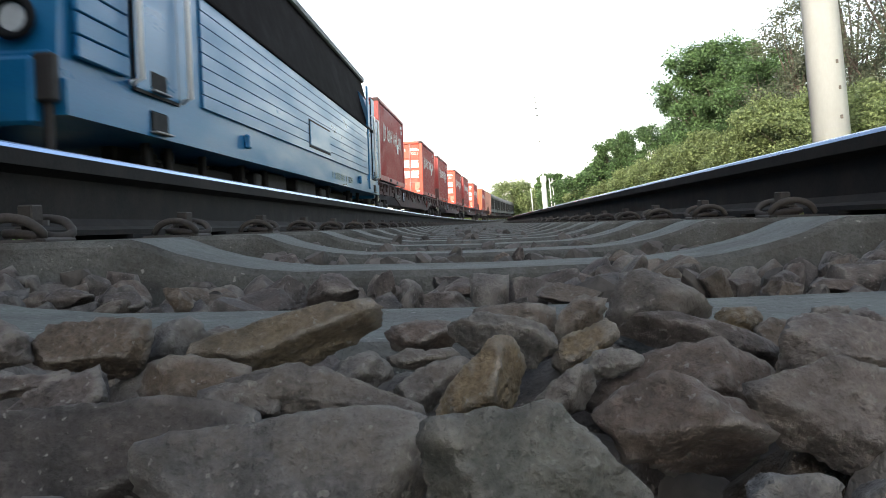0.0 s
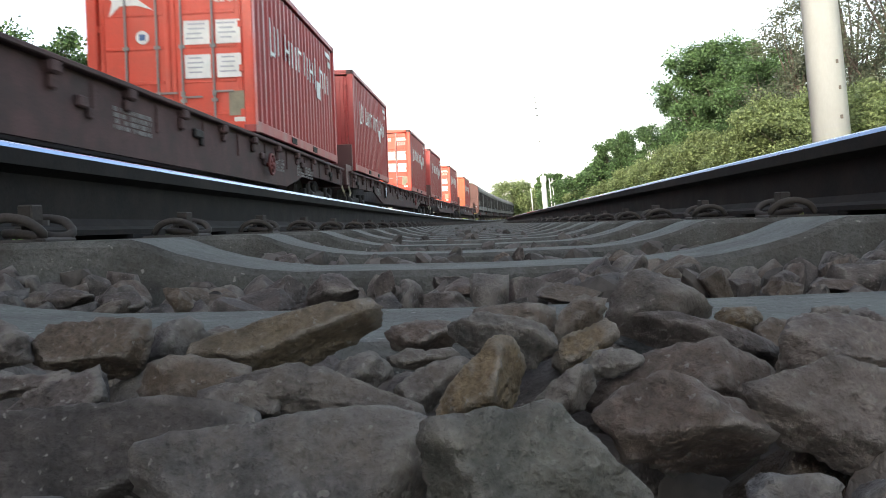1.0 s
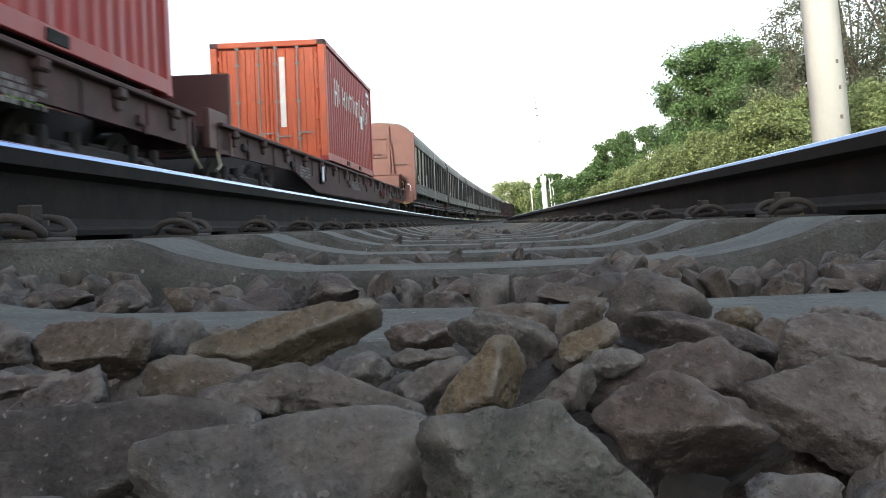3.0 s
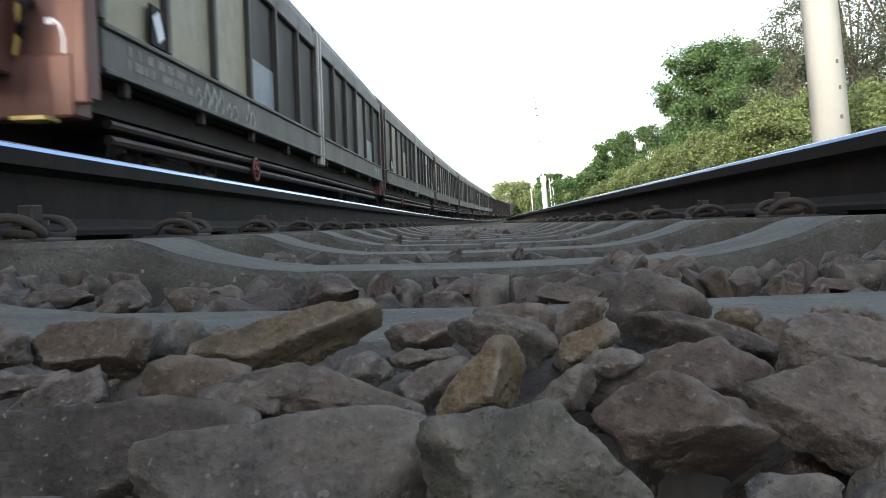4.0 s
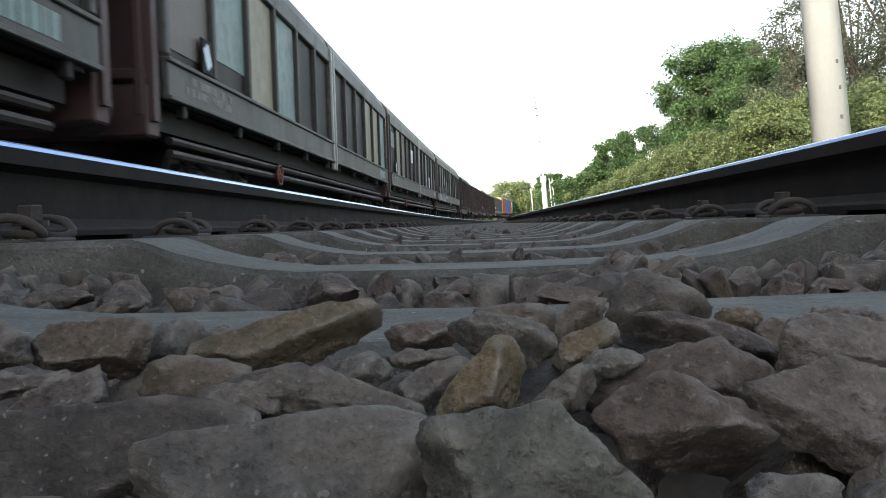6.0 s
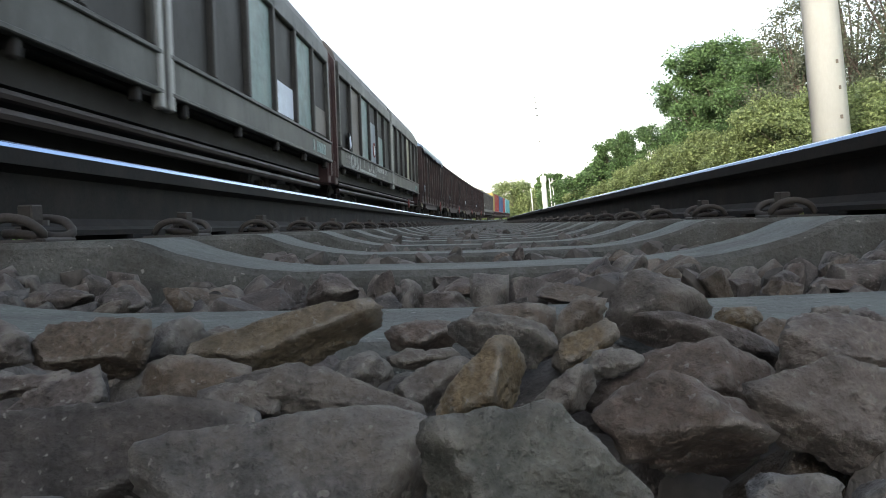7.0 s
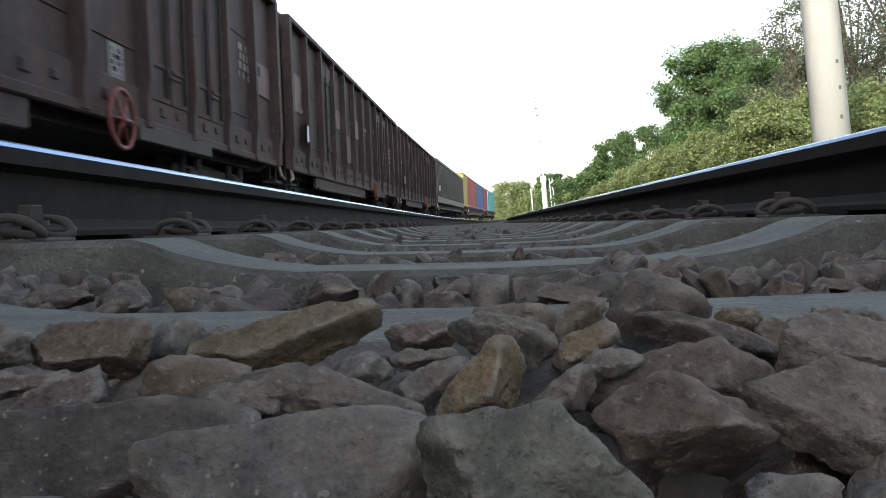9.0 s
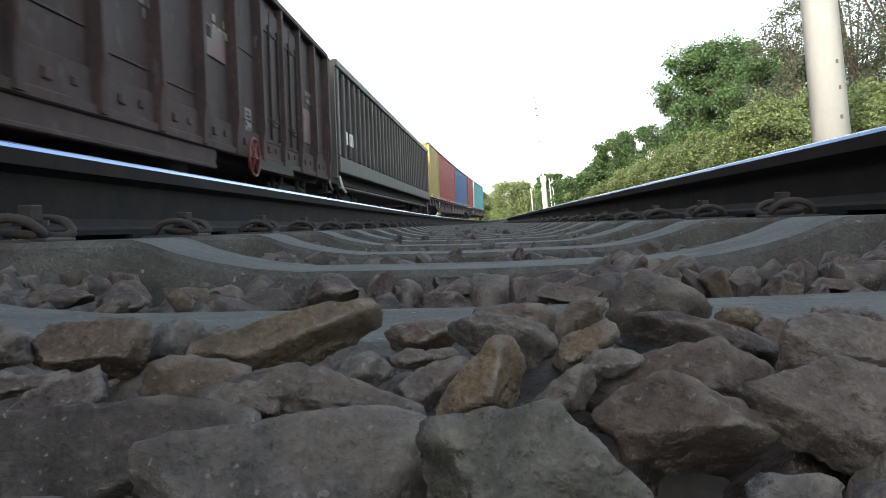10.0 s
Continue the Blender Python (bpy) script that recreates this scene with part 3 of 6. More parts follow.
stone(0.268, -0.1383, -0.2044, 0.05, M_PURPLE, 9289, 5, ((122, 9), (116, 8.5), (94, 11), (10, 15), (-6, 14), (-92, 8.5), (178, 19.5)), (0, 8))
stone(0.345, -0.1319, -0.1987, 0.04, M_BLUEGREY, 9296, 4, ((164, 11), (126, 9.5), (100, 12), (40, 14), (-18, 11), (-74, 9.5), (-118, 14.5)), (-6, 4), ((0.8, -0.6, 0.1, 10),))
stone(0.285, -0.1039, -0.2025, 0.045, M_BROWNSTONE, 9303, 4, ((152, 17), (110, 12), (88, 10), (72, 11), (-8, 20), (-84, 8.5), (-100, 11), (-168, 20)), (0, 6))
stone(0.262, -0.0829, -0.2046, 0.03, M_SLATE, 9310, 4, ((110, 8.5), (84, 7), (50, 10.5), (-4, 14), (-94, 6), (-166, 14)), (0, 6))
stone(0.272, -0.0605, -0.2061, 0.05, M_SLATE, 9317, 5, ((104, 14.5), (90, 11.5), (76, 11), (66, 13.5), (44, 21.5), (-2, 34), (-92, 9), (-174, 29.5)), (0, 12))
stone(0.295, -0.0498, -0.2014, 0.03, M_BLUEGREY, 9324, 4, ((126, 7.5), (110, 7), (48, 9), (18, 11), (-64, 7.5), (-96, 7), (-158, 12)), (0, 3))
stone(0.3, -0.0266, -0.2080, 0.04, M_SLATE, 9331, 4, ((128, 8.5), (104, 8.5), (40, 16), (-34, 9.5), (-58, 8.5), (-124, 13.5), (-160, 14.5)), (0, 4))
stone(0.335, -0.0305, -0.2043, 0.03, M_SLATE, 9338, 4, ((118, 8), (88, 5), (38, 12.5), (-80, 5), (-98, 6), (-150, 13)), (0, 8))
stone(0.375, -0.0322, -0.2000, 0.05, M_REDSTONE, 9345, 4, ((108, 8), (90, 7.5), (20, 15), (-60, 10.5), (-96, 7.5), (-142, 14.5)), (0, 6))
stone(0.4, -0.1303, -0.2019, 0.025, M_SLATE, 9352, 4, ((116, 6.5), (82, 4.5), (48, 8.5), (-84, 4), (-150, 10.5)), (0, 10))
small_stone(-0.1310, 0.710, -0.2057, 0.0512, 0.041, 0.0382, 0, 41, 3, M_PURPLE)
small_stone(-0.0970, 0.805, -0.2065, 0.0234, 0.019, 0.0335, 0, 42, 3, M_PURPLE)
small_stone(-0.0368, 0.668, -0.2124, 0.0417, 0.033, 0.0220, 0, 43, 3, M_PURPLE)
small_stone(-0.1801, 0.671, -0.2077, 0.0527, 0.042, 0.0228, 0, 44, 3, M_PURPLE)
small_stone(-0.2536, 0.686, -0.2062, 0.0294, 0.024, 0.0258, 0, 45, 3, M_BROWNSTONE)
small_stone(-0.1806, 0.730, -0.2044, 0.0479, 0.038, 0.0326, 0, 46, 3, M_PURPLE)
small_stone(0.1050, 0.607, -0.2007, 0.0339, 0.027, 0.0248, 0, 47, 3, M_PURPLE)
small_stone(0.0587, 0.631, -0.2066, 0.0536, 0.043, 0.0223, 0, 48, 3, M_BROWNSTONE)
small_stone(-0.0103, 0.793, -0.2111, 0.0649, 0.052, 0.0208, 0, 49, 3, M_REDSTONE)
small_stone(-0.2962, 0.669, -0.2052, 0.0461, 0.037, 0.0211, 0, 50, 3, M_PURPLE)
small_stone(-0.3581, 0.709, -0.2019, 0.0466, 0.037, 0.0186, 0, 51, 3, M_PURPLE)
small_stone(0.2436, 0.707, -0.2132, 0.0326, 0.026, 0.0177, 0, 52, 3, M_BROWNSTONE)
small_stone(0.2939, 0.731, -0.2129, 0.0551, 0.044, 0.0153, 0, 53, 3, M_REDSTONE)
small_stone(0.2173, 0.748, -0.2145, 0.0394, 0.032, 0.0207, 0, 54, 3, M_PURPLE)
small_stone(-0.2998, 1.289, -0.2038, 0.0460, 0.037, 0.0375, 0, 55, 3, M_PURPLE)
small_stone(0.0637, 1.485, -0.2087, 0.0246, 0.020, 0.0355, 0, 57, 3, M_PURPLE)
small_stone(0.0337, 1.427, -0.2122, 0.0359, 0.029, 0.0302, 0, 59, 3, M_BROWNSTONE)

def scatter():
    """Loose ballast between the sleepers and under the stones in front."""
    rnd = random.Random(77)
    shared = [[rock(300 + i, (1, 1, 1), 12, lv, 0.04, 0.55, rnd.uniform(-30, 30)) for i in range(14)] for lv in (3, 1, 2)]
    meshes = []
    for i, bm in enumerate(shared[0]):
        me = bpy.data.meshes.new("stone")
        bmesh.ops.scale(bm, vec=(0.05, 0.05, 0.05), verts=bm.verts)
        bm.to_mesh(me)
        me.polygons.foreach_set("use_smooth", [True] * len(me.polygons))
        me.materials.append((M_SLATE, M_PURPLE, M_BROWNSTONE, M_DARKSLATE, M_PURPLE, M_REDSTONE, M_DARKSLATE)[i % 7])
        meshes.append(me)
    coarse = []
    for bm in shared[1] + shared[2]:
        bm.verts.index_update()
        coarse.append(([v.co.copy() for v in bm.verts], [tuple(v.index for v in f.verts) for f in bm.faces]))
    singles = 0
    verts, faces = [], []

    def drop(s, d, z, size, near):
        nonlocal singles
        m = seat(s, d, z) @ Euler([rnd.uniform(0, 6.28) for _ in range(3)]).to_matrix().to_4x4() @ Matrix.Diagonal((size * rnd.uniform(0.8, 1.25), size * rnd.uniform(0.7, 1.1), size * rnd.uniform(0.55, 0.85), 1))
        if near and singles < 330:
            o = new("stone", meshes[rnd.randrange(14)])
            o.parent = STONES
            o.matrix_world = m @ Matrix.Scale(20, 4)
            singles += 1
        else:
            vs, fs = coarse[rnd.randrange(14) + (14 if 0 < s < 4.5 and abs(d) < 0.7 else 0)]
            k = len(verts)
            verts.extend(m @ v for v in vs)
            faces.extend(tuple(k + i for i in f) for f in fs)

    # under the hand's-width stones before the first sleeper
    for i in range(150):
        s, d = rnd.uniform(0.10, 0.42), rnd.uniform(-0.34, 0.34)
        if abs(d) < 0.12 + s * 0.6:
            drop(s, d, -0.258 + rnd.uniform(-0.01, 0.012) + 0.09 * (s - 0.1), rnd.uniform(0.035, 0.06), True)
    # broken bits deep in the gaps against the first sleeper
    for i in range(130):
        s = rnd.uniform(0.27, 0.41)
        drop(s, rnd.uniform(-0.3, 0.3), -0.243 + 0.09 * (s - 0.27) + rnd.uniform(-0.01, 0.006), rnd.uniform(0.02, 0.04), False)
    # between the first sleepers, piled close up to their tops
    for i in range(230):
        s, d = rnd.uniform(0.64, 0.95), rnd.uniform(-0.62, 0.62)
        lift = 0.012 * math.exp(-((d - 0.16) / 0.08) ** 2) + 0.016 * min(1, max(0, (abs(d) - 0.26) / 0.15))
        drop(s, d, -0.231 + lift + rnd.uniform(-0.008, 0.010), rnd.uniform(0.028, 0.054), True)
    for n in range(1, 70):
        s0 = SLEEPER_FIRST + (n - 1) * SLEEPER_STEP + 0.3
        for i in range(140 if n < 14 else 50):
            d = rnd.uniform(-0.66, 0.66)
            lift = 0.030 * min(1, max(0, (abs(d) - 0.28) / 0.2))
            drop(s0 + rnd.uniform(-0.17, 0.17), d, -0.231 + lift + rnd.uniform(-0.012, 0.010) + (0.018 if rnd.random() < 0.05 else 0), rnd.uniform(0.03, 0.055), False)
    # outside the rails, behind the camera, and between the tracks
    for i in range(2600):
        s, d = rnd.uniform(-3, 16), rnd.choice((-1, 1)) * rnd.uniform(0.86, 1.9)
        drop(s, d, -0.205 - 0.06 * max(0, abs(d) - 1.4), rnd.uniform(0.035, 0.065), False)
    for i in range(700):
        drop(rnd.uniform(-0.5, 9), rnd.choice((-1, 1)) * rnd.uniform(0.74, 0.9), -0.192, rnd.uniform(0.03, 0.05), False)
    for i in range(500):
        drop(rnd.uniform(-2.2, -0.12), rnd.uniform(-0.66, 0.66), -0.262, rnd.uniform(0.035, 0.065), False)
    me = bpy.data.meshes.new("loose_ballast")
    me.from_pydata([tuple(v) for v in verts], [], faces)
    me.materials.append(M_STONE_FAR)
    ob = new("loose_ballast", me)
    tagged(ob, "dark grey-brown crushed stone ballast between the sleepers", "ballast", kind="stuff")


scatter()
# ---- trees ----
def leaf_cloud(bm_verts, bm_faces, rnd, centre, radius, count, size):
    """Leaves scattered through a clump, denser towards its rim."""
    for _ in range(count):
        p = Vector((rnd.gauss(0, 0.44), rnd.gauss(0, 0.44), rnd.gauss(0, 0.44)))
        if p.length > 1.25:
            p *= 1.25 / p.length * rnd.random()
        c = Vector(centre) + Vector((p.x * radius[0], p.y * radius[1], p.z * radius[2]))
        a = Vector((rnd.gauss(0, 1), rnd.gauss(0, 1), rnd.gauss(0, 0.6))).normalized()
        b = a.cross(Vector((rnd.gauss(0, 1), rnd.gauss(0, 1), rnd.gauss(0, 1)))).normalized()
        w = size * rnd.uniform(0.4, 0.95)
        k = len(bm_verts)
        bm_verts.extend((c - a * w, c + b * w * 0.55, c + a * w, c - b * w * 0.55))
        bm_faces.append((k, k + 1, k + 2, k + 3))


def tree(name, label, foot, height, spread, seed, mat, clumps=26, leaves=320, leaf=0.12, low=0.25, lean=0.0, sparse=1.0, category="tree", group="", puff=1.0):
    rnd = random.Random(seed)
    ob = empty(name, label, category, group=group)
    ob.location = foot
    trunk = bmesh.new()
    top = Vector((lean * height, 0, height * 0.72))
    r0 = max(0.05, height * 0.018)
    n = 5
    spine = [Vector((top.x * (i / n) ** 1.5 + rnd.gauss(0, 0.02) * height * (i > 0), rnd.gauss(0, 0.015) * height * (i > 0), top.z * i / n)) for i in range(n + 1)]
    for i in range(n):
        rod(trunk, spine[i] - Vector((0, 0, 0.3 if i == 0 else 0.02)), spine[i + 1], r0 * (1 - 0.75 * i / n), 8, r0 * (1 - 0.75 * (i + 1) / n))
    verts, faces = [], []
    for i in range(clumps):
        h = low + (0.92 - low) * rnd.random() ** 0.85
        wide = spread * math.sqrt(max(0.08, 1 - ((h - (low + 1) / 2) / ((1 - low) / 2 * 1.12)) ** 2))
        a, q = rnd.uniform(0, 2 * math.pi), math.sqrt(rnd.uniform(0.05, 1)) * wide
        c = Vector((top.x * h + q * math.cos(a), q * math.sin(a), h * height))
        rr = spread * rnd.uniform(0.24, 0.46) * puff
        leaf_cloud(verts, faces, rnd, c, (rr, rr, rr * 0.75), int(leaves * sparse * 2.2), leaf)
        if i % 2 == 0:
            j = min(n - 1, max(1, int(h * n * 0.8)))
            rod(trunk, spine[j], spine[j].lerp(c, 0.95), r0 * 0.3, 5, r0 * 0.08)
    part("trunk", trunk, M_BARK, ob)
    me = bpy.data.meshes.new("crown")
    me.from_pydata([tuple(v) for v in verts], [], faces)
    me.materials.append(mat)
    crown = new("crown", me)
    crown.parent = ob
    return ob


def on_ground(x, y):
    return (x, y, GROUND - 0.05)


# (slope to the right, distance, height, spread, seed, leaf material, clumps, leaves, leaf size, low)
def build_trees():
    g = "trees beside the line"
    L = "broad-leaved tree with dense green summer foliage"
    B = "bushy shrub with light yellow-green leaves"
    def put(name, label, slope, dist, h, w, seed, mat, clumps, leaves, leaf, low, sparse=1.0, group=g, cat="tree", puff=1.0):
        tree(name, label, on_ground(slope * dist, dist), h, w, seed, mat, clumps, leaves, leaf, low, 0.0, sparse, cat, group, puff)
    S = "tall thin-leaved tree with sky showing through"
    put("tree", L, 0.303, 44, 9.3, 3.4, 11, M_LEAF, 200, 260, 0.105, 0.16, puff=0.54)
    put("tree", L, 0.352, 39, 7.6, 2.4, 12, M_LEAF, 90, 240, 0.095, 0.15, puff=0.6)
    put("tree", S, 0.385, 33, 9.0, 1.8, 13, M_LEAF_DULL, 39, 150, 0.075, 0.35)
    put("tree", S, 0.45, 28, 10.0, 2.2, 14, M_LEAF_DULL, 54, 150, 0.075, 0.2)
    put("tree", S, 0.515, 25, 9.0, 2.6, 19, M_LEAF_DULL, 60, 150, 0.075, 0.2)
    put("tree", L, 0.49, 31, 6.4, 2.4, 20, M_LEAF, 80, 320, 0.06, 0.05, puff=0.55)
    put("tree", L, 0.214, 52, 6.3, 2.7, 15, M_LEAF, 130, 240, 0.095, 0.03, puff=0.6)
    put("tree", L, 0.175, 58, 6.0, 1.9, 16, M_LEAF, 120, 220, 0.10, 0.02, puff=0.62)
    put("tree", L, 0.150, 66, 5.0, 2.4, 17, M_LEAF, 30, 280, 0.16, 0.05)
    put("tree", L, 0.122, 84, 5.2, 2.0, 18, M_LEAF, 30, 260, 0.17, 0.05)
    for i, (sl, dist, h) in enumerate(((0.385, 24, 3.9), (0.35, 25, 3.7), (0.325, 27, 3.3), (0.29, 29, 3.4), (0.255, 32, 3.3), (0.225, 38, 3.4), (0.19, 46, 3.2), (0.16, 56, 3.0), (0.135, 68, 3.0), (0.43, 22, 3.7), (0.47, 20, 3.4), (0.53, 19, 3.3))):
        put("shrub", B, sl, dist, h, 1.5 + dist * 0.008, 121 + i, M_LEAF_LIGHT, 75, 280, 0.034 + dist * 0.0011, 0.02, group="shrubs on the bank", cat="shrub", puff=0.62)
    # unseen trees on the right, added to darken the track and the train's sides
    for i in range(6):
        tree("tree", L, on_ground(10.5 + 1.5 * math.sin(i * 2.1), -24 + i * 5.0), 7.5 + 1.5 * math.sin(i * 1.3), 2.9, 160 + i, M_LEAF, 30, 120, 0.2, 0.05, 0.0, 1.0, "tree", g)
    # far round trees where the line bends away
    for i, (sl, dist, h, w) in enumerate(((0.045, 210, 10.5, 6), (0.062, 230, 9.5, 5), (0.005, 230, 10, 5), (0.022, 240, 8.5, 5), (0.093, 150, 9, 2.4), (-0.02, 260, 9.5, 6), (0.10, 170, 6, 4))):
        put("tree", "distant round-crowned tree, hazy green", sl, dist, h, w, 40 + i, M_LEAF_LIGHT if i < 4 else M_LEAF, 36, 220, 0.34, 0.05, group="distant trees")
    # trees behind the train
    for i, (sl, dist, h, w) in enumerate(((-0.53, 40, 13.9, 2.8), (-0.46, 42, 13.4, 2.0), (-0.49, 52, 13, 3), (-0.33, 80, 8, 4), (-0.40, 60, 7, 4.0))):
        put("tree", L, sl, dist, h, w, 60 + i, M_LEAF, 40, 260, 0.16, 0.1, group="trees behind the train")


build_trees()


# ---- masts ----
def mast(s, d, height, r0, r1, label, name="catenary_mast"):
    ob = empty(name, label, "mast", group="catenary masts")
    p = place(s, d, 0)
    ob.location = (p.x, p.y, GROUND)
    bm = bmesh.new()
    bmesh.ops.create_cone(bm, cap_ends=True, segments=32, radius1=r0, radius2=r1, depth=height, matrix=Matrix.Translation((0, 0, height / 2 - 0.2)))
    part("pole", bm, M_MAST, ob, smooth=True)
    return ob


MASTS = ((200, 1.9, 8.2, 0.14), (110, 4.4, 5.0, 0.13), (120, 5.65, 6.6, 0.09), (118, 6.0, 6.4, 0.09), (250, -10.1, 9.5, 0.15), (265, -10.5, 9.5, 0.15))
near = mast(8.5, 3.505, 10.5, 0.187, 0.12, "thick white-painted concrete catenary mast with small holes")
# raised blocks whose grey paints the shade in bolt holes
for z, a in ((2.19, -76), (1.94, -74), (1.66, -77)):
    bm = boxes(((0, 0, 0), (0.026, 0.012, 0.036)), bevel=0.003)
    o = part("bolt_hole", bm, M_WORN, near, "small grey block for the shade in a bolt hole")
    o.matrix_local = pose(0.181 * math.cos(radians(a)), 0.181 * math.sin(radians(a)), z, 0, 0, a + 90)
for s, d, h, r in MASTS:
    mast(s, d, h, r, r * 0.75, "slender pale concrete mast beside the bend")

# mast with a box half way up and a thin upper pole with dark insulators
far = mast(62, 3.5, 4.1, 0.17, 0.15, "pale mast with a box and a thin upper pole", "signal_mast")
part("box", boxes(((0, 0, 3.75), (0.42, 0.3, 0.45)), bevel=0.03), M_MAST, far)
part("upper_pole", rod(bmesh.new(), (0, 0, 3.9), (0, 0, 9.8), 0.07, 10, 0.03), M_MAST, far)
for z in (6.5, 8.35, 8.87, 9.28, 9.69):
    part("insulator", boxes(((0, -0.05, z), (0.2, 0.1, 0.06)), bevel=0.02), M_UNDER, far, "small dark insulator")
# unseen trees on the far side of the train, added to keep light off the track
for i in range(5, 10):
    tree("tree", "unseen leafy tree added to shade the track", on_ground(-14.5 + 1.5 * math.sin(i * 1.7), -30 + i * 5.0), (14 if i < 6 else 8) + math.sin(i * 2.3), 3.2, 260 + i, M_LEAF, 44 if i < 7 else 26, 90 if i < 7 else 60, 0.42, 0.05, 0.0, 1.0, "tree", "trees behind the train")
# closer unseen row, added to block sky and sun from the left
for i in range(3, 6):
    tree("tree", "unseen dense tree added beyond the second track for shade", on_ground(-10.6 + 0.6 * math.sin(i * 1.7), -15 + i * 3.8), 12.5 + math.sin(i * 2.3), 2.2, 360 + i, M_LEAF, 70, 70, 0.5, 0.03, 0.0, 1.0, "tree", "trees behind the train")
# ---- train: every vehicle has its origin at its middle on the rail tops, y along the line, x towards the camera's track ----
TRAIN = []  # (thing, place of its middle in the train)


def buffers(ob, y, sign):
    for k in (-1, 1):
        bm = rod(bmesh.new(), (k * 0.875, y, 1.05), (k * 0.875, y + sign * 0.5, 1.05), 0.09, 12)
        rod(bm, (k * 0.875, y + sign * 0.5, 1.05), (k * 0.875, y + sign * 0.56, 1.05), 0.24, 20)
        part("buffer", bm, M_UNDER, ob, "greasy round buffer")


def bogie(ob, y, base=1.8, r=0.46):
    bm = boxes(*[((k * 1.0, y, 0.56), (0.12, base + 1.0, 0.2)) for k in (-1, 1)], ((0, y, 0.6), (2.0, 0.4, 0.22)), bevel=0.02)
    for k in (-1, 1):
        for j in (-1, 1):
            block(bm, (k * 1.05, y + j * base / 2, 0.46), (0.18, 0.32, 0.3), 0.03)
            rod(bm, (k * 1.05, y + j * base / 2 - 0.28, 0.5), (k * 1.05, y + j * base / 2 - 0.28, 0.75), 0.07, 10)
            rod(bm, (k * 1.05, y + j * base / 2 + 0.28, 0.5), (k * 1.05, y + j * base / 2 + 0.28, 0.75), 0.07, 10)
    frame_ob = part("bogie", bm, M_UNDER, ob, "dirty cast bogie frame with axle boxes")
    for j in (-1, 1):
        bm = bmesh.new()
        for k in (-1, 1):
            rod(bm, (k * 0.69, y + j * base / 2, r), (k * 0.82, y + j * base / 2, r), r, 28)
            rod(bm, (k * 0.82, y + j * base / 2, r), (k * 0.84, y + j * base / 2, r), r * 0.8, 24)
        rod(bm, (-0.9, y + j * base / 2, r), (0.9, y + j * base / 2, r), 0.08, 10)
        part("wheelset", bm, M_RUST, frame_ob, "worn steel wheelset")


def bars(ob, name, x, y0, y1, z0, z1, seed, mat, rows=1, label="", depth=0.006, fill=0.75, single=False):
    """Unreadable lettering: a row of plain bars on a side wall."""
    rnd = random.Random(seed)
    bm = bmesh.new()
    hz = (z1 - z0) / rows
    for r in range(rows):
        y = y0
        while y < y1 - 0.02:
            w = (z1 - z0) / rows * rnd.uniform(0.35, 0.7)
            if rnd.random() < fill:
                spot, size = (x, min(y + w / 2, y1), z0 + hz * (r + 0.5)), (depth, w * 0.75, hz * 0.72)
                if single:
                    part(name, boxes((spot, size)), mat, ob, label)
                else:
                    block(bm, spot, size)
            y += w
    if bm.verts:
        part(name, bm, mat, ob, label)
    else:
        bm.free()


def stroke(ob, x, pts, width):
    """One brushed stroke along points (y, z) of a side wall."""
    bm = bmesh.new()
    for (y0, z0), (y1, z1) in zip(pts, pts[1:]):
        long = math.hypot(y1 - y0, z1 - z0)
        block(bm, (x, (y0 + y1) / 2, (z0 + z1) / 2), (0.006, long + width * 0.6, width), 0.0, Matrix.Rotation(math.atan2(z1 - z0, y1 - y0), 4, "X"))
    part("painted_stroke", bm, M_CHALK, ob, "broad worn white painted stroke")


def handwheel(ob, x, y, z, r=0.24):
    bm = ring(bmesh.new(), (x, y, z), (1, 0, 0), r, 0.022, 28, 8)
    for a in (0, 60, 120):
        c, e = math.cos(radians(a)) * r, math.sin(radians(a)) * r
        rod(bm, (x, y - c, z - e), (x, y + c, z + e), 0.014, 6)
    rod(bm, (x - 0.12, y, z), (x + 0.03, y, z), 0.035, 10)
    part("brake_handwheel", bm, M_REDWHEEL, ob, "red spoked brake handwheel", smooth=True)


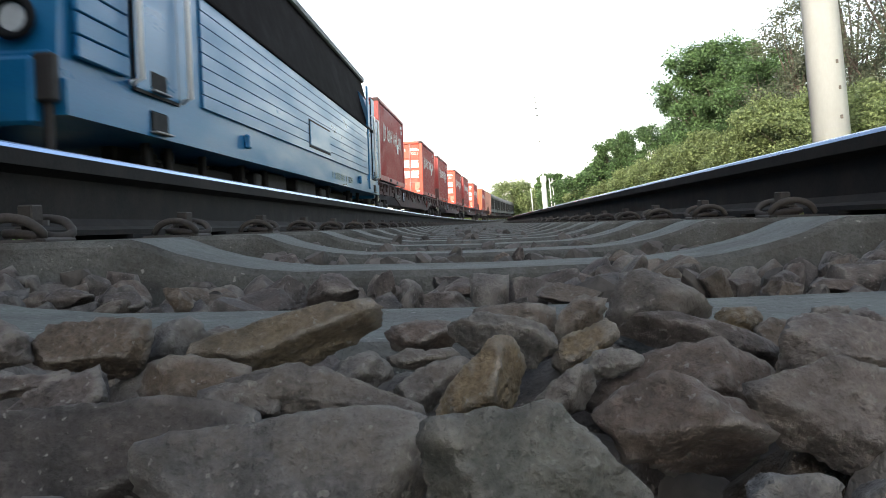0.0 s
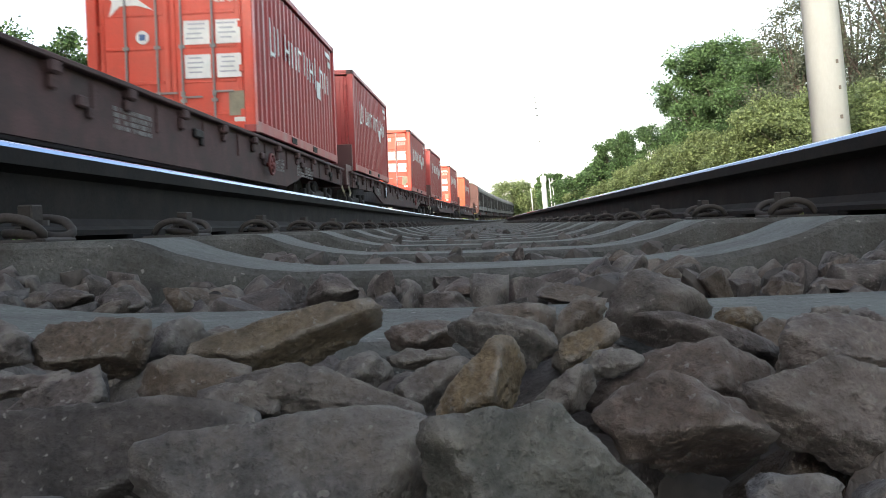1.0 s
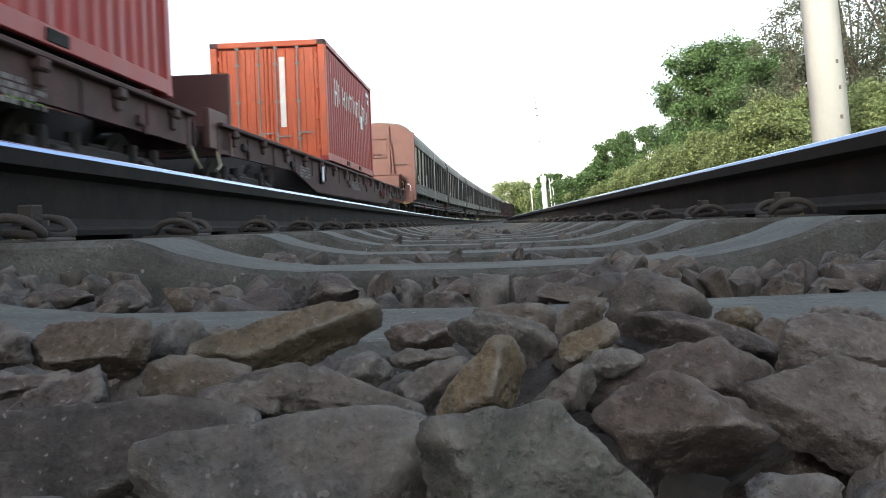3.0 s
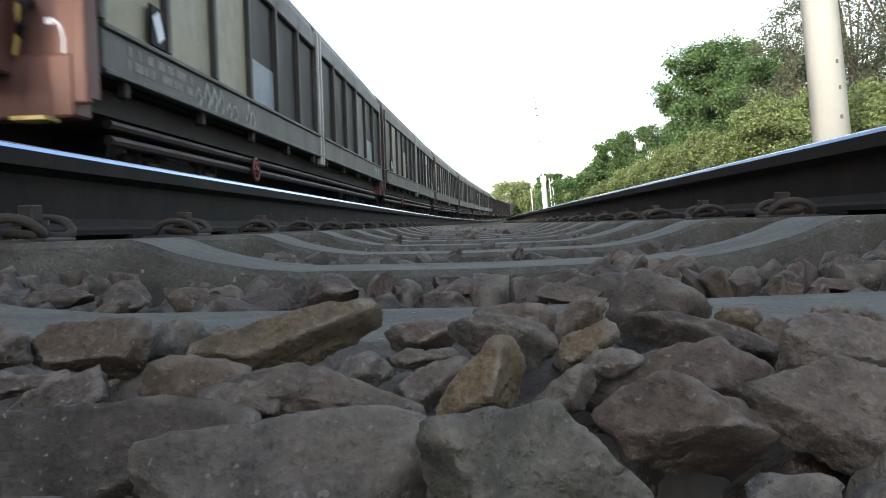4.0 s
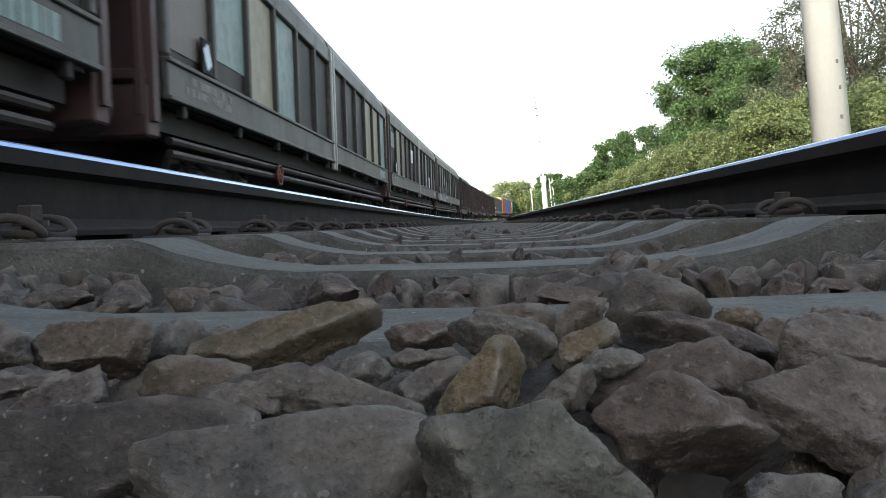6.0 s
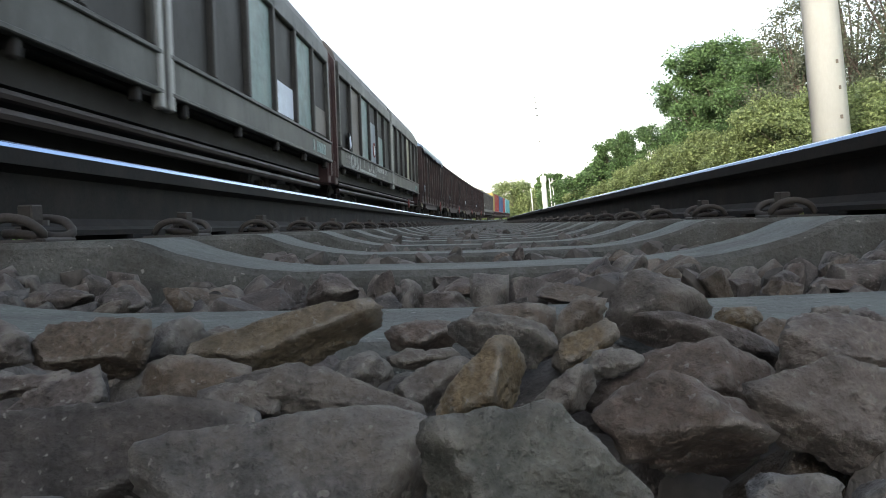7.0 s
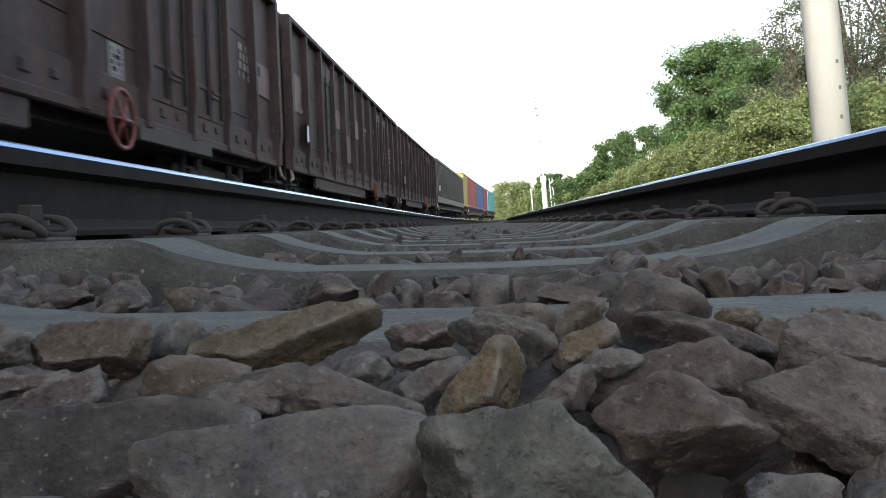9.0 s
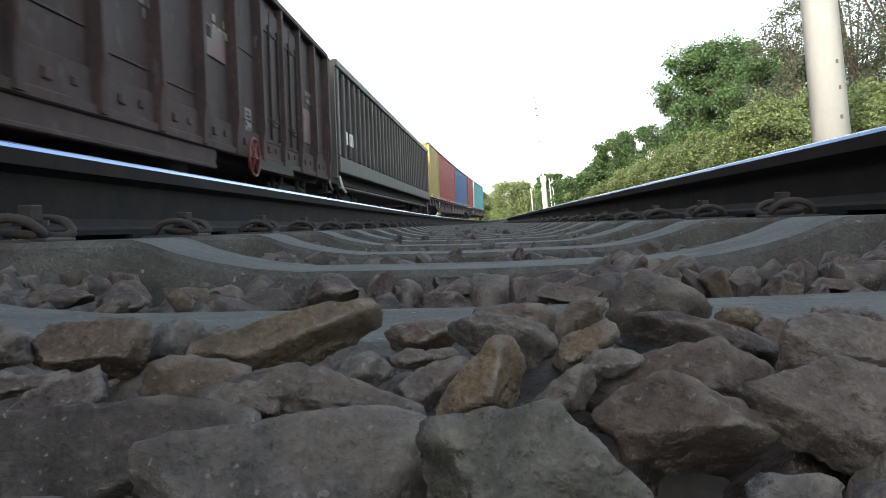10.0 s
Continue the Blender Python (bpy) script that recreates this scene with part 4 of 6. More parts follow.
# ---- locomotive ----
def build_loco():
    ob = empty("electric_locomotive", "blue electric locomotive with ribbed sides and sooty roof", "locomotive")
    h = 9.1
    lower = [(-1.49, 0.98), (-1.49, 2.38), (-1.10, 3.97), (1.10, 3.97), (1.49, 2.38), (1.49, 0.98)]
    part("machine_room", extrude(lower, -h + 3.0, h - 1.9), M_BLUE, ob)
    skirt = [(-1.5, 0.76), (-1.5, 1.03), (1.5, 1.03), (1.5, 0.76)]
    part("skirt", extrude(skirt, -h + 0.05, h - 0.05), M_BLUE, ob)
    for sg in (-1, 1):
        a, b = (-h, -h + 3.02) if sg < 0 else (h - 1.92, h)
        cab = bmesh.new()
        prof = [(-1.5, 1.03), (-1.5, 2.9), (-1.38, 3.3), (-1.12, 3.62), (-0.6, 3.88), (0.6, 3.88), (1.12, 3.62), (1.38, 3.3), (1.5, 2.9), (1.5, 1.03)]
        rows = []
        for y, f in ((a, 0), (b, 1)):
            end = (sg < 0) == (f == 0)
            rows.append([cab.verts.new((x * (0.97 if end else 1), y + (0.32 * (-sg) * max(0, (z - 1.9) / 1.8) if end else 0), z)) for x, z in prof])
        n = len(prof)
        for j in range(n):
            cab.faces.new((rows[0][j], rows[0][(j + 1) % n], rows[1][(j + 1) % n], rows[1][j]))
        cab.faces.new(rows[0][::-1])
        cab.faces.new(rows[1])
        bmesh.ops.recalc_face_normals(cab, faces=cab.faces)
        part("cab", cab, M_BLUE, ob, "blue driver's cab")
    # ribbed planks along the machine room and the cab's side
    for k in (-1, 1):
        for i in range(8):
            z = 1.21 + i * 0.153
            bm = boxes(((k * 1.5, 0.35, z + 0.0725), (0.05, 12.8, 0.146)), bevel=0.005)
            part("side_rib", bm, M_BLUE, ob)
        for i in range(9):
            z = 1.3 + i * 0.178
            part("cab_rib", boxes(((k * 1.5, -h + 0.68, z), (0.05, 0.92, 0.166)), bevel=0.008), M_BLUE, ob)
            part("cab_rib", boxes(((k * 1.5, h - 0.35, z), (0.05, 0.6, 0.166)), bevel=0.008), M_BLUE, ob)
        # black sheet behind the ribs, in place of the shade in their gaps
        part("dark_backing", boxes(((k * 1.485, 0.35, 1.82), (0.02, 12.8, 1.22))), M_BLACK, ob, "black sheet that darkens the gaps between ribs")
        # sloping sooty roof side and gutter
        slope = [(k * 1.505, 2.40), (k * 1.13, 3.95), (k * 1.09, 3.95), (k * 1.45, 2.40)]
        part("roof_side", extrude(slope, -h + 3.05, h - 0.45), M_ROOF, ob, "dark brown sloping ventilation roof")
        bm = boxes(((k * 1.52, 1.1, 2.44), (0.06, 2 * h - 3.6, 0.05)), bevel=0.01)
        part("gutter", bm, M_ROOF, ob, "dark gutter strip")
        part("roof_rail", boxes(((k * 1.13, 1.2, 4.0), (0.16, 2 * h - 3.1, 0.16)), bevel=0.03), M_GREYSIDE, ob, "pale grey roof edge")
        for i in range(17):
            bm = rod(bmesh.new(), (k * 0.95, -5 + i * 0.78, 3.98), (k * 0.95, -5 + i * 0.78, 4.24), 0.05, 8)
            rod(bm, (k * 0.95, -5 + i * 0.78, 4.06), (k * 0.95, -5 + i * 0.78, 4.12), 0.09, 10)
            part("roof_insulator", bm, M_UNDER, ob)
        # doors with hand rails and recessed steps
        for yd, w in ((-h + 1.82, 1.05), (h - 1.05, 0.62)):
            part("cab_door", boxes(((k * 1.5, yd, 2.25), (0.03, w, 2.2)), bevel=0.012), M_BLUE, ob, "blue cab door")
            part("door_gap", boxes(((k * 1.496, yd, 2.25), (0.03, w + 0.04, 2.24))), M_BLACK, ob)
            for q in (-1, 1):
                bm = tube(bmesh.new(), [(k * 1.5, yd + q * (w / 2 + 0.09), 1.18), (k * 1.6, yd + q * (w / 2 + 0.09), 1.22), (k * 1.6, yd + q * (w / 2 + 0.09), 2.8), (k * 1.5, yd + q * (w / 2 + 0.09), 2.85)], 0.03, 8)
                part("handrail", bm, M_WHITE, ob, "pale metal handrail", smooth=True)
            for z, wd in ((1.28, 0.42), (0.9, 0.42)):
                # flat black plate on the wall paints the hollow step's shade
                part("step_recess", boxes(((k * 1.503, yd, z), (0.03, wd, 0.2)), bevel=0.02), M_BLACK, ob, "black plate for the shade in a recessed step")
                part("step_tread", boxes(((k * 1.53, yd, z - 0.1), (0.07, wd, 0.02)), bevel=0.005), M_ALU, ob)
            part("foot_step", boxes(((k * 1.36, yd, 0.45), (0.2, 0.5, 0.04))), M_YELLOW, ob, "yellowish foot board")
        part("corner_trim", boxes(((k * 1.51, h - 2.02, 2.2), (0.05, 0.26, 2.7)), bevel=0.015), M_BLUE, ob, "blue corner strip")
        # hatch, lamp bracket and lettering on the side
        for y0, z0 in ((0.45, 1.53),):
            part("side_hatch", boxes(((k * 1.53, y0, z0), (0.03, 1.9, 0.42)), bevel=0.012), M_BLUE, ob, "blue service hatch in dark frame")
            part("hatch_frame", boxes(((k * 1.52, y0, z0), (0.03, 1.98, 0.5)), bevel=0.012), M_BLACK, ob)
        for yy in (-4.4, 5.2):
            part("lamp_bracket", boxes(((k * 1.53, yy, 1.0), (0.08, 0.12, 0.18)), bevel=0.02), M_BLUE, ob)
        bars(ob, "number_lettering", k * 1.504, 1.7, 4.2, 0.84, 1.02, 5, M_TEAL, label="faded pale lettering")
    # front
    for sg in (-1, 1):
        y = sg * h
        for k in (-1, 1):
            bm = ring(bmesh.new(), (k * 1.17, y + sg * 0.05, 1.47), (0, 1, 0), 0.14, 0.035, 24, 8)
            part("headlight_rim", bm, M_BLACK, ob, smooth=True)
            bm = rod(bmesh.new(), (k * 1.17, y, 1.47), (k * 1.17, y + sg * 0.04, 1.47), 0.13, 20)
            part("headlight", bm, M_GLASS, ob, "round clear headlight")
            part("front_step", boxes(((k * 1.40, y + sg * 0.03, 0.62), (0.07, 0.07, 0.70)), ((k * 1.40, y + sg * 0.04, 1.02), (0.15, 0.13, 0.36)), bevel=0.02), M_UNDER, ob, "dark step post with socket")
        part("front_sill", boxes(((0, y + sg * 0.06, 0.92), (2.7, 0.2, 0.5)), bevel=0.03), M_BLUE, ob)
        # black plate on the sill paints a recess as if in shade
        part("front_recess", boxes(((0, y + sg * 0.17, 0.9), (1.3, 0.03, 0.3))), M_BLACK, ob)
        part("windscreen", boxes(((0, y - sg * 0.2, 2.75), (2.5, 0.05, 0.8)), bevel=0.02), M_BLACK, ob, "dark windscreen")
        part("front_band", boxes(((0, y + sg * 0.01, 1.18), (2.86, 0.06, 0.10)), bevel=0.02), M_BLUE, ob)
        buffers(ob, y + sg * 0.1, sg)
    for y in (-4.7, 4.7):
        bogie(ob, y, 3.0, 0.6)
    for y, w, z in ((-1.8, 1.2, 0.5), (0.4, 1.6, 0.5), (-2.9, 0.35, 0.45), (2.0, 0.5, 0.42)):
        part("underfloor_box", boxes(((0, y, z), (2.5, w, 0.5)), bevel=0.03), M_UNDER, ob, "grimy underfloor equipment box")
    for y in (-6.9, -6.3, -5.2, -3.6, -2.4, 2.7, 5.4, 6.9):
        part("sand_pipe", rod(bmesh.new(), (1.2, y, 0.85), (1.15, y + 0.1, 0.3), 0.05, 8), M_UNDER, ob)
    return ob


TRAIN.append((build_loco(), 15.2))
# unseen second locomotive in the lead, added to shade the track at the start
TRAIN.append((build_loco(), -5.4))


# ---- containers ----
def corrugated(length, height, x, out, pitch=0.27, depth=0.036):
    """A corrugated side sheet along y, its face towards out."""
    bm = bmesh.new()
    n = int(length / pitch)
    p = length / n
    line = []
    for i in range(n):
        y = -length / 2 + i * p
        line += [(y, 0), (y + p * 0.3, 0), (y + p * 0.5, -depth), (y + p * 0.8, -depth)]
    line.append((length / 2, 0))
    lo = [bm.verts.new((x + out * d, y, 0)) for y, d in line]
    hi = [bm.verts.new((x + out * d, y, height)) for y, d in line]
    for i in range(len(line) - 1):
        bm.faces.new((lo[i], lo[i + 1], hi[i + 1], hi[i]))
    bmesh.ops.recalc_face_normals(bm, faces=bm.faces)
    if out * sum(f.normal.x for f in bm.faces) < 0:
        bmesh.ops.reverse_faces(bm, faces=bm.faces)
    return bm


def container(length, mat, label, end_mat=None, doors="full", logo=True, seed=1, height=2.59):
    ob = empty("shipping_container", label, "container", group="containers on the train")
    w, h, L = 2.5, height, length
    end_mat = end_mat or mat
    for k in (-1, 1):
        sheet = part("side_panel", corrugated(L - 0.3, h - 0.32, k * (w / 2 - 0.025), k), mat, ob, "corrugated steel side")
        sheet.location = (0, 0, 0.18)
        part("top_rail", boxes(((k * (w / 2 - 0.03), 0, h - 0.05), (0.06, L - 0.2, 0.1)), bevel=0.008), mat, ob)
        part("bottom_rail", boxes(((k * (w / 2 - 0.03), 0, 0.1), (0.06, L - 0.2, 0.16)), bevel=0.008), mat, ob)
        for j in (-1, 1):
            part("corner_post", boxes(((k * (w / 2 - 0.08), j * (L / 2 - 0.08), h / 2), (0.16, 0.16, h - 0.2)), bevel=0.015), end_mat if j < 0 else mat, ob)
            for z in (0.06, h - 0.06):
                part("corner_casting", boxes(((k * (w / 2 - 0.087), j * (L / 2 - 0.085), z), (0.178, 0.178, 0.12)), bevel=0.012), M_FRAME if z > 1 else mat, ob)
        for yf in (-0.9, 0.9):
            # black plate on the rail, painting the shade inside a fork pocket
            part("fork_pocket", boxes(((k * (w / 2 + 0.002), yf, 0.1), (0.02, 0.36, 0.1))), M_BLACK, ob)
    part("roof_panel", boxes(((0, 0, h - 0.05), (w - 0.12, L - 0.3, 0.05)), bevel=0.01), mat, ob)
    part("floor_panel", boxes(((0, 0, 0.14), (w - 0.12, L - 0.3, 0.05))), M_UNDER, ob)
    part("end_panel", boxes(((0, L / 2 - 0.06, h / 2), (w - 0.3, 0.05, h - 0.2)), bevel=0.01), mat, ob)
    y = -L / 2
    part("door_header", boxes(((0, y + 0.06, h - 0.06), (w - 0.34, 0.1, 0.12)), bevel=0.01), end_mat, ob)
    part("door_sill", boxes(((0, y + 0.06, 0.09), (w - 0.34, 0.1, 0.15)), bevel=0.01), end_mat, ob)
    for k in (-1, 1):
        x0 = k * 0.54
        leaf = bmesh.new()
        block(leaf, (x0, y + 0.09, h / 2), (1.07, 0.03, h - 0.3))
        ridges = (0.31, 0.79, 1.3, 1.8, 2.3) if doors == "full" else ()
        door = part("door", leaf, end_mat, ob, "container door leaf")
        for z in ridges:
            part("door_ridge", boxes(((x0, y + 0.073, z), (0.86, 0.022, 0.055)), bevel=0.008), end_mat, door)
        for q in (-1, 1):
            part("door_edge", boxes(((x0 + q * 0.49, y + 0.066, h / 2), (0.06, 0.03, h - 0.3)), bevel=0.008), end_mat, door)
        if doors != "full":
            for q in range(5):
                part("door_ridge", boxes(((x0 - 0.4 + q * 0.2, y + 0.068, h / 2), (0.1, 0.03, h - 0.34)), bevel=0.01), end_mat, door)
        for xb in ((-0.67, -0.2) if k < 0 else (0.17, 0.64)):
            bm = rod(bmesh.new(), (xb, y + 0.035, 0.06), (xb, y + 0.035, h - 0.08), 0.017, 8)
            for z in (0.12, 0.5, 1.3, 2.1, h - 0.14):
                block(bm, (xb, y + 0.045, z), (0.09, 0.03, 0.05), 0.004)
            part("locking_bar", bm, M_ALU, door, "galvanised locking bar", smooth=False)
            bm = boxes(((xb + 0.14, y + 0.03, 0.62 if xb > x0 else 0.55), (0.3, 0.02, 0.03)), ((xb, y + 0.03, 0.6), (0.06, 0.03, 0.08)), bevel=0.004)
            part("door_handle", bm, M_ALU, door)
        for z in (0.3, 0.95, 1.6, 2.25):
            part("hinge", boxes(((k * 1.06, y + 0.06, z), (0.08, 0.05, 0.1)), bevel=0.006), end_mat, door)
    if doors == "full":
        for xs, zs, ww, hh in ((0.40, 1.50, 0.39, 0.35), (0.87, 1.50, 0.37, 0.35), (0.40, 1.0, 0.39, 0.35), (0.87, 1.0, 0.37, 0.35)):
            part("placard", boxes(((xs, y + 0.05, zs), (ww, 0.006, hh))), M_WHITE, ob, "white data placard")
            bm = bmesh.new()
            rnd = random.Random(seed + int(xs * 100 + zs * 10))
            for i in range(int(hh / 0.07)):
                block(bm, (xs - ww * 0.1 * rnd.random(), y + 0.045, zs + hh / 2 - 0.05 - i * 0.07), (ww * rnd.uniform(0.45, 0.8), 0.004, 0.02))
            part("small_print", bm, M_INK, ob)
        for xs, zs, ww, hh, nn in ((0.29, 2.18, 0.30, 0.13, 4), (0.92, 2.2, 0.52, 0.13, 7)):
            for i in range(nn):
                part("painted_bar", boxes(((xs - ww / 2 + ww * (i + 0.5) / nn, y + 0.05, zs), (ww / nn * 0.72, 0.006, hh))), M_WHITE, ob)
        code = bpy.data.curves.new("size_code", "FONT")
        code.body, code.size, code.extrude, code.align_x = "22G1", 0.17, 0.003, "CENTER"
        code.materials.append(M_WHITE)
        text = new("size_code", code)
        text.parent, text["label"] = ob, "white stencilled size code"
        text.matrix_local = pose(0.86, y + 0.05, 1.94, 90, 0, 0)
        part("plate", boxes(((0.97, y + 0.05, 0.44), (0.24, 0.006, 0.36))), M_BEIGE, ob, "grey-green data plate")
        part("sticker", boxes(((1.0, y + 0.05, 0.2), (0.16, 0.006, 0.07))), M_WHITE, ob)
        part("round_sticker", rod(bmesh.new(), (-0.42, y + 0.06, 1.46), (-0.42, y + 0.05, 1.46), 0.1, 20), M_WHITE, ob)
        part("blue_sticker", boxes(((-0.42, y + 0.048, 1.46), (0.09, 0.004, 0.09))), M_DBLUE, ob)
        # swallow-tailed pennant as a plain shape
        bm = bmesh.new()
        pts = [(-1.05, 2.2), (-0.80, 2.04), (-0.52, 2.06), (-0.24, 1.86), (-0.50, 1.94), (-0.74, 1.94), (-0.92, 1.78), (-0.86, 2.0)]
        vs = [bm.verts.new((px, y + 0.060, pz)) for px, pz in pts]
        bm.faces.new(vs)
        r = bmesh.ops.extrude_face_region(bm, geom=bm.faces[:])
        bmesh.ops.translate(bm, vec=(0, 0.005, 0), verts=[v for v in r["geom"] if isinstance(v, bmesh.types.BMVert)])
        bmesh.ops.recalc_face_normals(bm, faces=bm.faces)
        part("pennant_shape", bm, M_WHITE, ob, "white pennant shape")
    elif doors == "stripe":
        part("white_stripe", boxes(((0.3, y + 0.05, 1.5), (0.12, 0.006, 1.5))), M_WHITE, ob, "white vertical stripe")
    if logo:
        # plain white shapes in place of the shipping line's name
        for k in (-1, 1):
            rnd = random.Random(seed)
            x = k * (w / 2 - 0.012)
            yy = -L / 2 + 1.1
            for i in range(10):
                bm = bmesh.new()
                tall = 0.62 if i in (0, 7) else 0.44
                block(bm, (x, yy, 1.62 + 0.02 * (i % 3)), (0.008, 0.05, tall))
                if i % 2 == 0:
                    block(bm, (x, yy + 0.14, 1.62 + tall * rnd.choice((-0.4, 0.0, 0.4))), (0.008, 0.24, 0.06))
                if i % 3 != 1:
                    block(bm, (x, yy + 0.27, 1.62), (0.008, 0.05, tall * rnd.uniform(0.7, 1)))
                part("side_mark", bm, M_WHITE, ob, "worn white plain lettering shape")
                yy += 0.5
            part("side_mark", boxes(((x, yy - 1.2, 1.36), (0.008, 0.34, 0.34))), M_WHITE, ob, "worn white plain block")
            part("corner_mark", boxes(((x, L / 2 - 0.75, 2.28), (0.008, 0.5, 0.10)), ((x, L / 2 - 0.62, 2.10), (0.008, 0.24, 0.12))), M_WHITE, ob)
    return ob


# ---- container wagons ----
def flat_wagon(length, bulkhead=True, seed=3):
    ob = empty("container_wagon", "rusty brown container flat wagon with deep side sills", "freight wagon", group="container wagons")
    h = length / 2
    for k in (-1, 1):
        bm = bmesh.new()
        prof = [(-h + 0.4, 0.86), (-h + 4.6, 0.88), (-h + 6.4, 0.58), (h - 6.0, 0.58), (h - 4.4, 0.88), (h - 0.4, 0.86), (h - 0.4, 1.2), (-h + 0.4, 1.2)]
        a = [bm.verts.new((k * 1.19, y, z)) for y, z in prof]
        b = [bm.verts.new((k * 1.24, y, z)) for y, z in prof]
        bm.faces.new(a)
        bm.faces.new(b[::-1])
        for i in range(8):
            bm.faces.new((a[i], b[i], b[(i + 1) % 8], a[(i + 1) % 8]))
        bmesh.ops.recalc_face_normals(bm, faces=bm.faces)
        part("side_sill", bm, M_FRAME, ob, "deep riveted side sill")
        part("sill_flange", boxes(((k * 1.25, 0, 1.22), (0.14, length - 0.8, 0.05)), bevel=0.01), M_FRAME, ob)
        rnd = random.Random(seed)
        n = int(length / 1.45)
        for i in range(n):
            y = -h + 1.0 + i * (length - 2) / (n - 1)
            bm = boxes(((k * 1.28, y, 1.15), (0.09, 0.17, 0.11)), ((k * 1.265, y + rnd.uniform(-0.05, 0.05), 1.04), (0.05, 0.11, rnd.uniform(0.08, 0.16))), bevel=0.02)
            rod(bm, (k * 1.25, y - 0.1, 1.16), (k * 1.25, y + 0.1, 1.16), 0.03, 8)
            part("folding_bracket", bm, M_FRAME, ob, "dark folding container spigot")
            if i % 2 == 0:
                low = rnd.uniform(0.92, 1.02)
                part("sill_fitting", boxes(((k * 1.262, y + 0.5, low), (0.05, rnd.uniform(0.12, 0.3), 0.10)), ((k * 1.26, y + rnd.uniform(0.5, 0.7), low - 0.08), (0.04, 0.08, 0.10)), bevel=0.015), rnd.choice((M_UNDER, M_FRAME)), ob)
            part("sill_stiffener", boxes(((k * 1.245, y + 0.72, 1.02), (0.03, 0.035, 0.30)), bevel=0.006), M_FRAME, ob)
        for i, y in enumerate((-h + 5.0, -1.0, h - 7.0, h - 5.2)):
            bars(ob, "stencilled_text", k * 1.243, y, y + rnd.uniform(0.7, 1.5), 0.80, 1.02, seed + i, M_STENCIL, rows=4, label="faded white stencilled lines", fill=0.6)
        part("document_holder", boxes(((k * 1.28, -h + 6.8, 0.98), (0.03, 0.3, 0.44)), bevel=0.01), M_BLACK, ob)
        part("document_sheet", boxes(((k * 1.298, -h + 6.8, 0.98), (0.008, 0.19, 0.34))), M_PAPER, ob, "white consignment note")
        handwheel(ob, k * 1.32, -h + 16.1, 0.86, 0.15)
    items = [((0, 0, 1.16), (2.3, 0.3, 0.12))]
    for i in range(9):
        items.append(((0, -h + 0.6 + i * (length - 1.2) / 8, 1.13), (2.36, 0.22, 0.12)))
    part("cross_members", boxes(*items), M_UNDER, ob)
    part("centre_sill", boxes(((0, 0, 0.95), (0.5, length - 0.6, 0.4))), M_UNDER, ob)
    for j in (-1, 1):
        part("head_stock", boxes(((0, j * (h - 0.45), 1.02), (2.5, 0.16, 0.42)), bevel=0.02), M_FRAME, ob)
        buffers(ob, j * (h - 0.56), j)
        bogie(ob, j * (h - 2.3))
        part("shunter_handle", tube(bmesh.new(), [(1.2, j * (h - 0.4), 0.95), (1.28, j * (h - 0.36), 0.7), (1.28, j * (h - 0.2), 0.62)], 0.025, 6), M_BEIGE, ob)
    if bulkhead:
        items = [((0, -h + 0.92, 1.4), (2.52, 0.1, 1.1)), ((-0.55, -h + 0.90, 1.6), (1.3, 0.1, 1.4)), ((1.2, -h + 0.5, 1.15), (0.08, 0.8, 0.5)), ((-1.2, -h + 0.5, 1.15), (0.08, 0.8, 0.5))]
        part("bulkhead", boxes(*items, bevel=0.012), M_BULK, ob, "brown steel end bulkhead")
    return ob


def ride(ob, u):
    TRAIN.append((ob, u))
    return ob


CONT_Z = 1.31
LABEL_A = "red corrugated shipping container with door end brightened as if sunlit, white placards"
for start in (25.4, 48.9, 72.4, 95.9):
    ride(flat_wagon(23.4, True, int(start)), start + 11.6)
LOADS = []
for a, b, sd in ((26.45, 33.3, 1), (50.2, 57.0, 3), (73.7, 80.5, 5)):
    LOADS.append((container(b - a, M_RED, "dark red corrugated shipping container with white markings", None, "plain", True, sd), (a + b) / 2))
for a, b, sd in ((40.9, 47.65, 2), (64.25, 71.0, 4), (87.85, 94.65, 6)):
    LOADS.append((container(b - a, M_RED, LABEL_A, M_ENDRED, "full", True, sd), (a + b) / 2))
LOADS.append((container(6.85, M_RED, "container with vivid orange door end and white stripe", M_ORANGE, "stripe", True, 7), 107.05))


